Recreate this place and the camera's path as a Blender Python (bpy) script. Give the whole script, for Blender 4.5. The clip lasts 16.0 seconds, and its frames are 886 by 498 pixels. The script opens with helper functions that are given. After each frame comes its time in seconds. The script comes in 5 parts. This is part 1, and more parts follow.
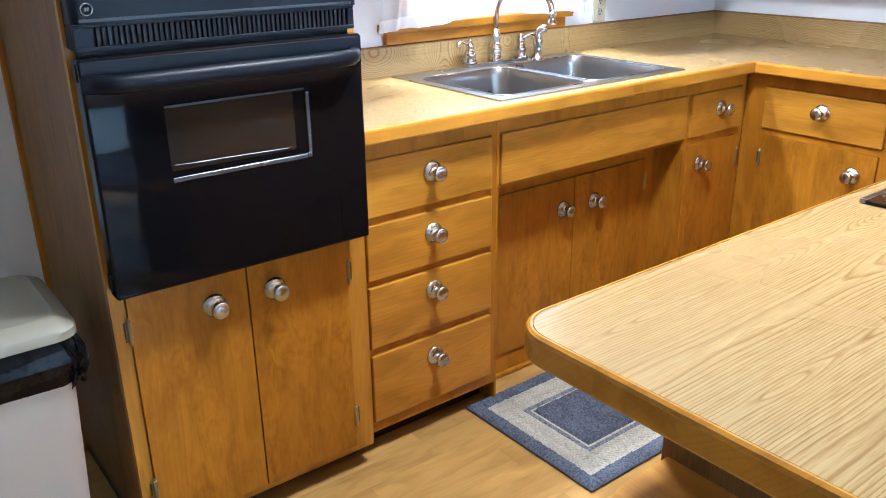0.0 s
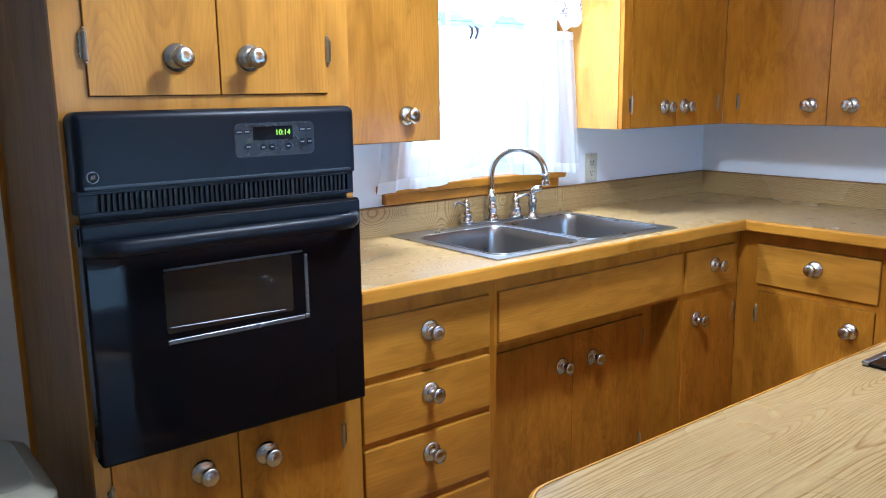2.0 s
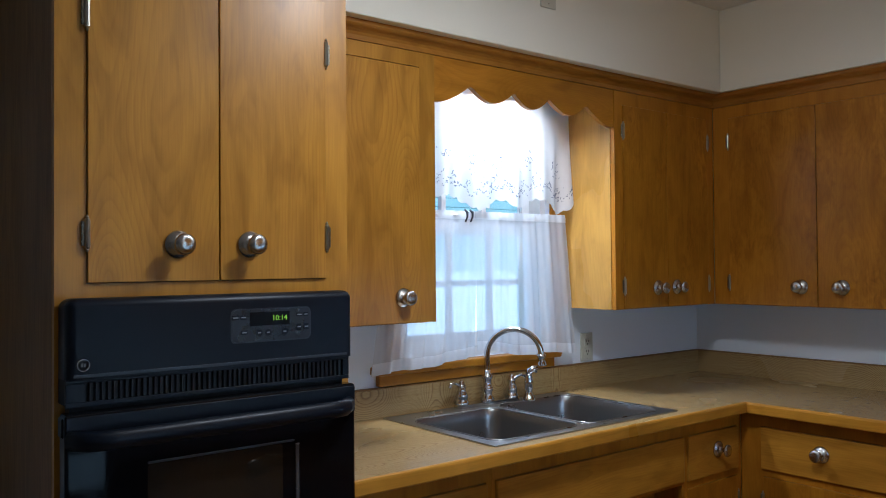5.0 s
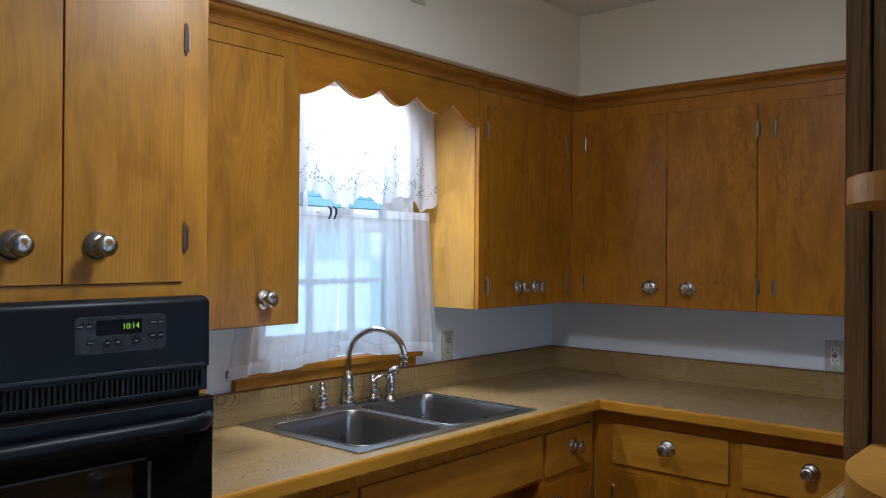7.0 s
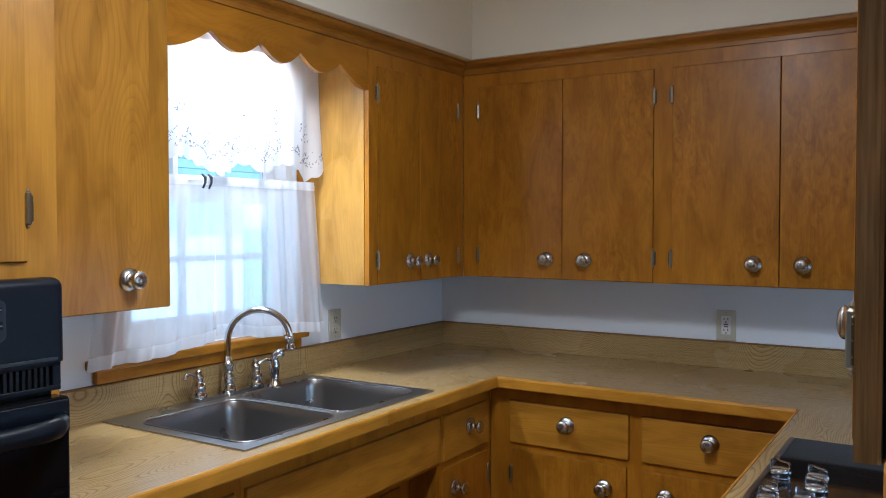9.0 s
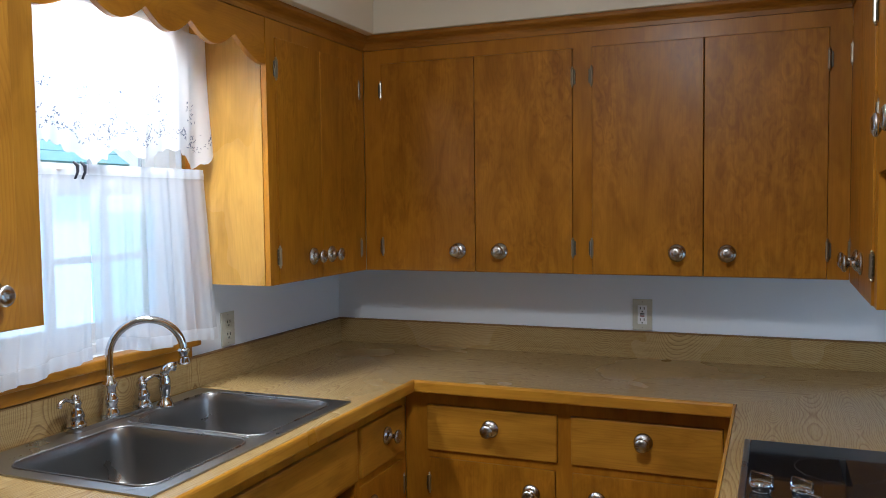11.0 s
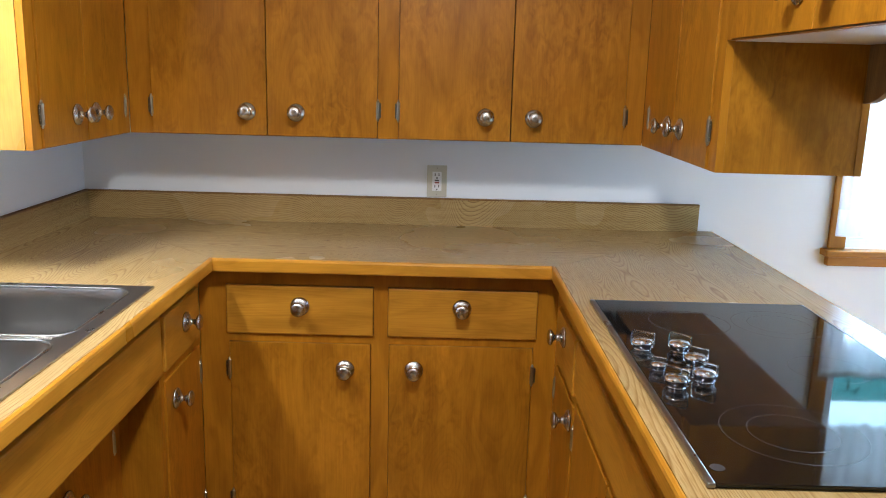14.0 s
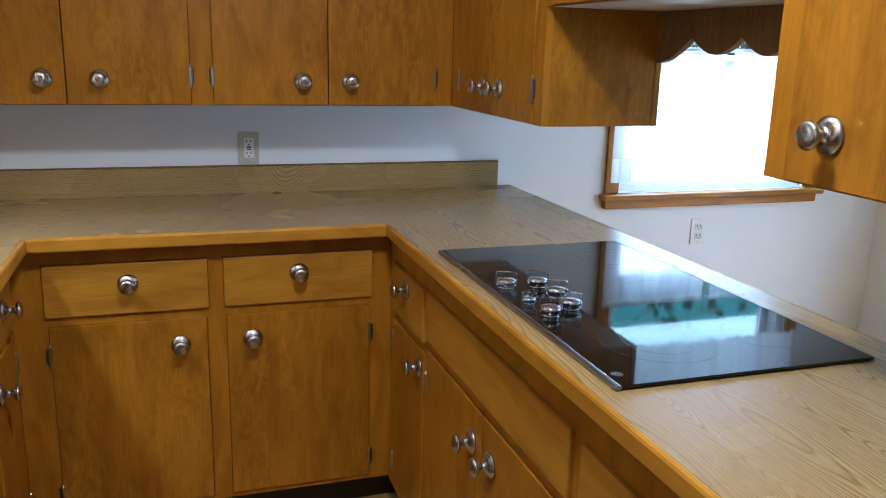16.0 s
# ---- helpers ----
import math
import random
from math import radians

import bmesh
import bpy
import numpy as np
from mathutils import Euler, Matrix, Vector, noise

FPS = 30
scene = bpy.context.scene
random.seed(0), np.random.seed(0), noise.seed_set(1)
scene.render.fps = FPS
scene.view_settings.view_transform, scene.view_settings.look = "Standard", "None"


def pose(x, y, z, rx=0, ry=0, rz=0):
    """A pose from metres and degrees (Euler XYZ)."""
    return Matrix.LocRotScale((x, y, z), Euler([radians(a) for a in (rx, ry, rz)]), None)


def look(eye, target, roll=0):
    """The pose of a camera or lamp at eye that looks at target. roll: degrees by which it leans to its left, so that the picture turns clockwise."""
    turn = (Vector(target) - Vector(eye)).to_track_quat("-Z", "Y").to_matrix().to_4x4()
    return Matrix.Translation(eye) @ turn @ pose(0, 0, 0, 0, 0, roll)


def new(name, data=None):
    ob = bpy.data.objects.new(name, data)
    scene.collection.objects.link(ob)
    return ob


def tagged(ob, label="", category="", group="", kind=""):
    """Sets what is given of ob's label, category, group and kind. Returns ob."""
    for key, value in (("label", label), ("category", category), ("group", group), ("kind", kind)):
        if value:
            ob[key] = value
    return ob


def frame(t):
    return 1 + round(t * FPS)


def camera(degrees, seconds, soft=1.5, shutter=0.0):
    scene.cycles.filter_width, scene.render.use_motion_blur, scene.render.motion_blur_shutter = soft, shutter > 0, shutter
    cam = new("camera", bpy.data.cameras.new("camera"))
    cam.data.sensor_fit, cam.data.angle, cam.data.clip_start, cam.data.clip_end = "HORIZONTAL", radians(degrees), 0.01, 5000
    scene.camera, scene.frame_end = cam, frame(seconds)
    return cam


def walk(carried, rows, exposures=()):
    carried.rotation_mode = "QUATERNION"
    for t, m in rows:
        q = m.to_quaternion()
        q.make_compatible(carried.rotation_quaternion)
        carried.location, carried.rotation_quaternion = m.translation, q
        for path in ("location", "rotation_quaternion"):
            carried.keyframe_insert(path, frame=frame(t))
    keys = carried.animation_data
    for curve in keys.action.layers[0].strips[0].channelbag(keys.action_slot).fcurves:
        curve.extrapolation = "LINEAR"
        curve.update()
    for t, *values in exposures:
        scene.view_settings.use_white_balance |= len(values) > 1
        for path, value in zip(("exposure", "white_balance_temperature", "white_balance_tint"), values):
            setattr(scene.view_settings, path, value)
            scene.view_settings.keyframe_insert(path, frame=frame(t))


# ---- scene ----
cam = camera(56.8, 16.0, soft=1.0)
PATH = [
    (0, (-3.367, -2.322, 1.373), (-2.232, -0.844, 0.646), -0.7),
    (0.5, (-3.365, -2.32, 1.379), (-2.206, -0.813, 0.76), -0.7),
    (1, (-3.36, -2.316, 1.384), (-2.182, -0.785, 0.865), -0.9),
    (1.5, (-3.357, -2.311, 1.387), (-2.163, -0.77, 0.94), -0.8),
    (2, (-3.358, -2.31, 1.393), (-2.152, -0.759, 1.017), -0.8),
    (2.5, (-3.358, -2.309, 1.398), (-2.141, -0.751, 1.096), -0.8),
    (3, (-3.355, -2.306, 1.404), (-2.13, -0.74, 1.185), -0.9),
    (3.5, (-3.356, -2.311, 1.407), (-2.128, -0.736, 1.294), -1.1),
    (4, (-3.354, -2.308, 1.409), (-2.131, -0.726, 1.397), -1.2),
    (4.2, (-3.352, -2.305, 1.409), (-2.129, -0.724, 1.441), -1.2),
    (6.3, (-3.363, -2.253, 1.462), (-2.034, -0.759, 1.482), 0.6),
    (6.5, (-3.357, -2.26, 1.459), (-1.986, -0.805, 1.48), 0.1),
    (7, (-3.345, -2.204, 1.464), (-1.835, -0.893, 1.47), 0.4),
    (7.5, (-3.332, -2.171, 1.472), (-1.743, -0.958, 1.449), 0.4),
    (8, (-3.313, -2.134, 1.463), (-1.676, -0.985, 1.427), 0.3),
    (8.5, (-3.27, -2.081, 1.459), (-1.6, -0.983, 1.41), 0.2),
    (10.8, (-3.094, -1.79, 1.491), (-1.268, -0.969, 1.39), -0.8),
    (11, (-3.088, -1.743, 1.498), (-1.238, -0.991, 1.387), -0.7),
    (11.5, (-3.087, -1.636, 1.495), (-1.177, -1.057, 1.375), -0.4),
    (12, (-3.075, -1.575, 1.48), (-1.144, -1.072, 1.347), 0.1),
    (12.5, (-3.049, -1.511, 1.474), (-1.104, -1.086, 1.287), 0.3),
    (13, (-3.016, -1.421, 1.471), (-1.065, -1.088, 1.18), 0.1),
    (13.5, (-2.993, -1.345, 1.471), (-1.035, -1.183, 1.093), 0.7),
    (14, (-2.977, -1.305, 1.464), (-1.022, -1.312, 1.043), 1.5),
    (14.5, (-2.981, -1.224, 1.466), (-1.042, -1.438, 1.025), 1.6),
    (15, (-2.992, -1.14, 1.466), (-1.081, -1.527, 1.017), 1.3),
    (15.5, (-3.017, -1.064, 1.459), (-1.132, -1.563, 1.013), 0.8),
    (16, (-3.016, -1.025, 1.443), (-1.174, -1.641, 0.966), 1.5),
]
EXPOSURES = [(0, 2.15, 5080, 8), (1.5, 1.82, 4700, 8), (3.5, 0.45, 5000, 8), (4.2, 0.18, 5100, 8), (6.3, -0.12, 5100, 8), (7, 0.0, 5150, 8), (8.5, 0.42, 5150, 8), (11, 0.36, 5420, 8), (12.5, 0.72, 5650, 8), (13, 0.86, 5850, 8), (13.5, 1.06, 6050, 8), (14, 1.28, 5700, 8), (15, 1.07, 5500, 8), (16, 0.76, 5240, 8)]
walk(cam, [(t, look(eye, target, roll)) for t, eye, target, roll in PATH], EXPOSURES)
# ---- light ----
FLOOR = -0.075
CEIL = 2.47
world = bpy.data.worlds.new("sky")
scene.world = world
world.use_nodes = True
wn = world.node_tree
sky = wn.nodes.new("ShaderNodeTexSky")
sky.sky_type = "NISHITA"
sky.sun_disc = False
sky.sun_elevation, sky.sun_rotation = radians(48), radians(215)
wn.links.new(sky.outputs[0], wn.nodes["Background"].inputs[0])
wn.nodes["Background"].inputs[1].default_value = 0.15


def lamp(name, kind, power, m, colour, **kw):
    data = bpy.data.lights.new(name, kind)
    data.energy, data.color = power, colour
    for key, value in kw.items():
        if key == "size":
            data.size = value
        elif key == "size_y":
            data.shape, data.size_y = "RECTANGLE", value
        elif key == "angle":
            data.angle = value
        elif key == "radius":
            data.shadow_soft_size = value
        elif key == "spread":
            data.spread = value
    ob = new(name, data)
    ob.matrix_world = m
    return ob


SUN_FROM = (-0.38, -0.55, 0.74)
lamp("sun", "SUN", 4.0, look(SUN_FROM, (0, 0, 0)), (1.0, 0.95, 0.88), angle=radians(0.6))
CEILING_LAMP = (-2.05, -1.30)
lamp("ceiling_dome_glow", "POINT", 6.5, Matrix.Translation((*CEILING_LAMP, CEIL - 0.22)), (1.0, 0.94, 0.86), radius=0.07)
lamp("ceiling_bulb", "AREA", 11.5, look((*CEILING_LAMP, CEIL - 0.115), (*CEILING_LAMP, 0)), (1.0, 0.94, 0.86), size=0.22)
lamp("sink_tube", "AREA", 7.5, look((-1.36, -0.17, 2.085), (-1.36, -0.17, 0)), (1.0, 0.95, 0.87), size=0.42, size_y=0.10, spread=radians(115))
DAY, SINK_DAY = (0.60, 0.80, 1.0), (0.44, 0.71, 1.0)
lamp("dining_daylight_upper", "AREA", 3.0, look((0.135, -3.28, 1.82), (-1, -3.28, 1.82)), DAY, size=0.88, size_y=0.36)
lamp("dining_daylight_lower", "AREA", 15.0, look((0.135, -3.28, 1.16), (-1, -3.28, 1.16)), DAY, size=0.88, size_y=0.56)
lamp("patio_daylight", "AREA", 14.0, look((-1.75, -4.36, 1.0), (-1.75, 0, 1.0)), DAY, size=1.5, size_y=1.86)
lamp("sink_daylight_upper", "AREA", 0.6, look((-1.36, 0.135, 1.83), (-1.36, -1, 1.83)), SINK_DAY, size=0.66, size_y=0.28)
lamp("sink_daylight_lower", "AREA", 1.0, look((-1.36, 0.135, 1.34), (-1.36, -1, 1.34)), SINK_DAY, size=0.66, size_y=0.46)

# ---- materials ----


class Nodes:
    """A node material under construction."""

    def __init__(self, name):
        self.mat = bpy.data.materials.new(name)
        self.mat.use_nodes = True
        self.tree = self.mat.node_tree
        self.bsdf = self.tree.nodes["Principled BSDF"]
        self.out = self.tree.nodes["Material Output"]

    def add(self, kind, **values):
        node = self.tree.nodes.new(kind)
        for key, value in values.items():
            node.inputs[key.replace("_", " ")].default_value = value
        return node

    def link(self, a, b):
        self.tree.links.new(a, b)

    def math(self, op, a, b=0.0):
        node = self.tree.nodes.new("ShaderNodeMath")
        node.operation = op
        for i, v in enumerate((a, b)):
            if isinstance(v, (int, float)):
                node.inputs[i].default_value = v
            else:
                self.link(v, node.inputs[i])
        return node.outputs[0]

    def coords(self, scale, vary=True):
        """Object coordinates, shifted from object to object, with a scale for each axis."""
        tc = self.tree.nodes.new("ShaderNodeTexCoord")
        mp = self.tree.nodes.new("ShaderNodeMapping")
        mp.inputs["Scale"].default_value = scale
        if vary:
            info = self.tree.nodes.new("ShaderNodeObjectInfo")
            shift = self.tree.nodes.new("ShaderNodeVectorMath")
            shift.operation = "MULTIPLY_ADD"
            self.link(info.outputs["Random"], shift.inputs[0])
            shift.inputs[1].default_value = (31.0, 17.0, 23.0)
            self.link(tc.outputs["Object"], shift.inputs[2])
            self.link(shift.outputs[0], mp.inputs["Vector"])
        else:
            self.link(tc.outputs["Object"], mp.inputs["Vector"])
        return mp.outputs[0]

    def noise(self, vector, scale=1.0, detail=2.0, distortion=0.0, rough=0.5):
        node = self.add("ShaderNodeTexNoise", Scale=scale, Detail=detail, Distortion=distortion, Roughness=rough)
        self.link(vector, node.inputs["Vector"])
        return node.outputs["Fac"]

    def ramp(self, fac, *stops):
        node = self.tree.nodes.new("ShaderNodeValToRGB")
        el = node.color_ramp.elements
        while len(el) < len(stops):
            el.new(0.5)
        for e, (pos, col) in zip(el, stops):
            e.position, e.color = pos, (*col, 1) if len(col) == 3 else col
        self.link(fac, node.inputs[0])
        return node.outputs[0]

    def mix(self, fac, a, b, mode="MIX"):
        node = self.tree.nodes.new("ShaderNodeMix")
        node.data_type, node.blend_type = "RGBA", mode
        for socket, v in ((node.inputs[0], fac), (node.inputs[6], a), (node.inputs[7], b)):
            if isinstance(v, (int, float)):
                socket.default_value = v
            elif isinstance(v, tuple):
                socket.default_value = (*v, 1)
            else:
                self.link(v, socket)
        return node.outputs[2]

    def set(self, **values):
        for key, v in values.items():
            socket = self.bsdf.inputs[key.replace("_", " ")]
            if isinstance(v, (int, float)):
                socket.default_value = v
            elif isinstance(v, tuple):
                socket.default_value = (*v, 1)
            else:
                self.link(v, socket)
        return self

    def bump(self, height, strength, distance=0.002):
        node = self.add("ShaderNodeBump", Strength=strength, Distance=distance)
        self.link(height, node.inputs["Height"])
        self.link(node.outputs[0], self.bsdf.inputs["Normal"])
        return self


def scaled(colour, k):
    return tuple(c * k for c in colour)


def cathedral(n, axis, period, rings, lean, wobble, vary=True):
    """Growth-ring phase of a plain-sawn board: nested arches where the cut runs near the heart, straight lines beside them."""
    split = n.tree.nodes.new("ShaderNodeSeparateXYZ")
    n.link(n.coords((1.0, 1.0, 1.0), vary), split.inputs[0])
    a, b = [split.outputs[k] for k in range(3) if k != axis]
    slow, rough_line, far = [2.6] * 3, [42.0] * 3, [0.5] * 3
    slow[axis], rough_line[axis], far[axis] = 0.8, 7.0, lean
    p = n.math("MULTIPLY", n.math("SINE", n.math("MULTIPLY", n.math("ADD", a, b), 2 * math.pi / period)), period * 0.24)
    d = n.math("MULTIPLY", n.math("SUBTRACT", n.noise(n.coords(far, vary), 1.0, 1.0), 0.5), period * 1.1)
    r = n.math("SQRT", n.math("ADD", n.math("MULTIPLY", p, p), n.math("ADD", n.math("MULTIPLY", d, d), 0.0002)))
    bend = n.math("MULTIPLY", n.math("SUBTRACT", n.noise(n.coords(slow, vary), 1.0, 2.0), 0.5), wobble)
    zig = n.math("MULTIPLY", n.noise(n.coords(rough_line, vary), 1.0, 2.0), 0.55)
    return n.math("FRACT", n.math("ADD", n.math("MULTIPLY", n.math("ADD", r, bend), rings), zig))


def wood(name, colour, axis, period=0.46, rings=105.0, contrast=0.40, rough=0.38, lean=1.1, wobble=0.07, fibre=0.05, coat=0.12, knots=0.0, drift_by=0.16, flame=0.0):
    """Varnished wood: growth rings that arch along the grain, mottled figure, fine fibres, slow drifts of tone."""
    n = Nodes(name)
    fine, figure = [300.0] * 3, [16.0] * 3
    fine[axis], figure[axis] = 9.0, 4.5
    wave = cathedral(n, axis, period, rings, lean, wobble)
    ring = n.ramp(wave, (0.0, (0.15,) * 3), (0.16, (0.55,) * 3), (0.50, (0.92,) * 3), (0.86, (1, 1, 1)), (1.0, (0.15,) * 3))
    drift = n.noise(n.coords((2.3, 2.3, 1.6)), 1.0, 3.0)
    mottle = n.noise(n.coords(figure), 1.0, 3.0, 0.8)
    fib = n.noise(n.coords(fine), 1.0, 3.0)
    fade = n.ramp(n.noise(n.coords((4.1, 4.1, 1.9)), 1.0, 2.0), (0.34, (0.30,) * 3), (0.62, (1.0,) * 3))
    tone = n.mix(n.math("MULTIPLY", fade, contrast), (1, 1, 1), ring)
    low, high = scaled(colour, 1 - drift_by), tuple(min(1, c * k) for c, k in zip(colour, (1 + drift_by, 1 + drift_by * 1.15, 1 + drift_by * 1.5)))
    col = n.mix(n.ramp(drift, (0.28, (0, 0, 0)), (0.72, (1, 1, 1))), low, high)
    col = n.mix(1.0, col, n.ramp(mottle, (0.34, (0.80, 0.77, 0.72)), (0.52, (1.0, 1.0, 1.0)), (0.70, (1.10, 1.12, 1.15))), "MULTIPLY")
    if flame:
        ripple = [34.0] * 3
        ripple[axis] = 17.0
        curl = n.noise(n.coords(ripple), 1.0, 3.0, 1.6)
        patch = n.ramp(n.noise(n.coords((5.0, 5.0, 2.2)), 1.0, 2.0), (0.42, (0.15,) * 3), (0.66, (1.0,) * 3))
        figured = n.mix(1.0, col, n.ramp(curl, (0.34, (0.80, 0.76, 0.68)), (0.50, (1.0, 1.0, 1.0)), (0.68, (1.16, 1.18, 1.24))), "MULTIPLY")
        col = n.mix(n.math("MULTIPLY", patch, flame), col, figured)
    warm = n.mix(1.0, col, n.mix(tone, (0.60, 0.49, 0.36), (1.05, 1.05, 1.02)), "MULTIPLY")
    full = n.mix(1.0, warm, n.ramp(fib, (0.35, (1 - fibre * 1.6,) * 3), (0.62, (1.0,) * 3)), "MULTIPLY")
    if knots:
        cell = n.add("ShaderNodeTexVoronoi", Scale=knots)
        n.link(n.coords((1.0, 1.0, 1.0)), cell.inputs["Vector"])
        full = n.mix(1.0, full, n.ramp(cell.outputs["Distance"], (0.008, (0.35, 0.22, 0.12)), (0.020, (1, 1, 1))), "MULTIPLY")
    n.set(Base_Color=full, Roughness=n.ramp(drift, (0.3, (rough - 0.05,) * 3), (0.7, (rough + 0.07,) * 3)))
    n.set(Coat_Weight=coat, Coat_Roughness=0.22, Specular_IOR_Level=0.27)
    n.bump(fib, 0.08, 0.001)
    return n.mat


HONEY = (0.375, 0.152, 0.006)
PINE = (0.430, 0.200, 0.018)
OAK = (0.400, 0.284, 0.122)
DRAWER = (0.45, 0.206, 0.016)
EDGE = (0.50, 0.228, 0.018)
PLY = wood("birch_plywood_upright", HONEY, 2, period=0.60, rings=70.0, contrast=0.26, fibre=0.07, knots=0.9, coat=0.06, flame=1.0)
PLY_X = wood("birch_along_x", HONEY, 0, contrast=0.30)
PLY_Y = wood("birch_along_y", HONEY, 1, contrast=0.30)
DRAWER_X = wood("pine_drawer_along_x", DRAWER, 0, period=0.26, rings=120.0, contrast=0.38, knots=1.6)
DRAWER_Y = wood("pine_drawer_along_y", DRAWER, 1, period=0.26, rings=120.0, contrast=0.38, knots=1.6)
PINE_Z = wood("clear_pine_upright", PINE, 2, period=0.50, rings=92.0, contrast=0.46, fibre=0.06, lean=1.3, knots=1.2, drift_by=0.12)
PINE_FRAME = wood("pine_face_frame_upright", scaled(PINE, 0.95), 2, period=1.1, rings=60.0, contrast=0.22, lean=0.5, drift_by=0.10)
FRAME_Z = wood("face_frame_upright", scaled(HONEY, 1.06), 2, period=1.1, rings=60.0, contrast=0.20, lean=0.5, drift_by=0.10)
EDGE_X = wood("edge_wood_along_x", EDGE, 0, period=0.3, rings=160.0, contrast=0.30, rough=0.32, coat=0.25)
EDGE_Y = wood("edge_wood_along_y", EDGE, 1, period=0.3, rings=160.0, contrast=0.30, rough=0.32, coat=0.25)
CROWN_X = wood("crown_wood_along_x", (0.32, 0.134, 0.013), 0, contrast=0.3)
CROWN_Y = wood("crown_wood_along_y", (0.32, 0.134, 0.013), 1, contrast=0.3)
# Brown oak, darkened further for the shade on its unlit sides.
DARK_OAK = wood("shade_darkened_oak", (0.235, 0.122, 0.036), 2, period=0.3, rings=170.0, contrast=0.4, rough=0.55, fibre=0.16, coat=0.0)
END_OAK = wood("pale_oak_end_panel", (0.54, 0.360, 0.180), 2, period=0.8, rings=90.0, contrast=0.55, lean=0.4, rough=0.42, fibre=0.22)
# Pine paled: the window's light on this side is put into the colour.
WINDOW_LIT_PINE = wood("window_lit_pine_side", (0.48, 0.258, 0.046), 2, period=0.6, rings=70.0, contrast=0.22, lean=0.6, rough=0.26, coat=0.25, drift_by=0.08)
SHELF_WOOD = wood("shelf_wood", (0.51, 0.240, 0.035), 1, contrast=0.3)
# Cabinet bodies are solid; this near-black brown paints in their inner shade.
INSIDE_SHADE = wood("cabinet_inside_shade", (0.07, 0.033, 0.010), 2, rough=0.6, coat=0.0)


def laminate(name, axis, period=0.40, rings=190.0, wobble=0.030, dark=0.58):
    """Oak-patterned plastic laminate: pale ground, brown ring lines that arch in places, short dark pores."""
    n = Nodes(name)
    streak, fine = [150.0] * 3, [420.0] * 3
    streak[axis], fine[axis] = 3.0, 26.0
    wave = cathedral(n, axis, period, rings, 1.3, wobble, False)
    ring = n.ramp(wave, (0.0, (dark, dark * 0.83, dark * 0.64)), (0.12, (0.77, 0.70, 0.61)), (0.34, (0.96, 0.95, 0.92)), (0.84, (1, 1, 1)), (1.0, (dark, dark * 0.83, dark * 0.64)))
    where = n.ramp(n.noise(n.coords((3.0, 3.0, 3.0), False), 1.0, 2.0), (0.30, (0.62,) * 3), (0.66, (1.0,) * 3))
    fib = n.noise(n.coords(fine, False), 1.0, 2.0)
    drift = n.noise(n.coords((1.7, 1.7, 1.7), False), 1.0, 3.0)
    base = n.mix(drift, scaled(OAK, 0.92), scaled(OAK, 1.10))
    thin = n.ramp(n.noise(n.coords(streak, False), 1.0, 3.0), (0.35, (0.90, 0.87, 0.83)), (0.60, (1.03, 1.03, 1.03)))
    pores = n.ramp(fib, (0.36, (0.86, 0.82, 0.76)), (0.50, (1, 1, 1)))
    col = n.mix(where, base, n.mix(1.0, base, ring, "MULTIPLY"))
    for layer in (pores, thin):
        col = n.mix(1.0, col, layer, "MULTIPLY")
    n.set(Base_Color=col, Roughness=n.ramp(drift, (0.3, (0.22,) * 3), (0.7, (0.30,) * 3)), Specular_IOR_Level=0.5)
    n.bump(fib, 0.12, 0.0006)
    return n.mat


LAM_X = laminate("oak_laminate_along_x", 0)
LAM_Y = laminate("oak_laminate_along_y", 1)
STRIP_X = laminate("straight_oak_laminate_along_x", 0, 2.4, 170.0, 0.008, 0.46)
STRIP_Y = laminate("straight_oak_laminate_along_y", 1, 2.4, 170.0, 0.008, 0.46)


def plain(name, colour, rough=0.5, metal=0.0, grain=40.0, vary=0.10, bump=0.05, coat=0.0, spec=0.5):
    n = Nodes(name)
    small = n.noise(n.coords((grain,) * 3), 1.0, 4.0)
    large = n.noise(n.coords((1.8,) * 3), 1.0, 2.0)
    fac = n.math("ADD", n.math("MULTIPLY", small, 0.5), n.math("MULTIPLY", large, 0.5))
    n.set(Base_Color=n.mix(fac, scaled(colour, 1 - vary), tuple(min(1, c * (1 + vary)) for c in colour)), Metallic=metal)
    n.set(Roughness=n.math("ADD", rough - 0.05, n.math("MULTIPLY", small, 0.1)), Coat_Weight=coat, Specular_IOR_Level=spec)
    if bump:
        n.bump(small, bump, 0.002)
    return n.mat


WALL_PAINT = plain("white_wall_paint", (0.80, 0.83, 0.865), 0.6, grain=260.0, vary=0.03, bump=0.12)
# Tan chosen only to cut the light bounced by the unseen wall.
DIM_WALL_PAINT = plain("dimmed_tan_wall_paint", (0.40, 0.36, 0.30), 0.7, grain=220.0, vary=0.03, bump=0.12)
SOFFIT_PAINT = plain("cream_soffit_paint", (0.78, 0.745, 0.63), 0.7, grain=220.0, vary=0.03, bump=0.12)
CEILING_PAINT = plain("ceiling_paint", (0.76, 0.74, 0.70), 0.8, grain=120.0, vary=0.05, bump=0.4)
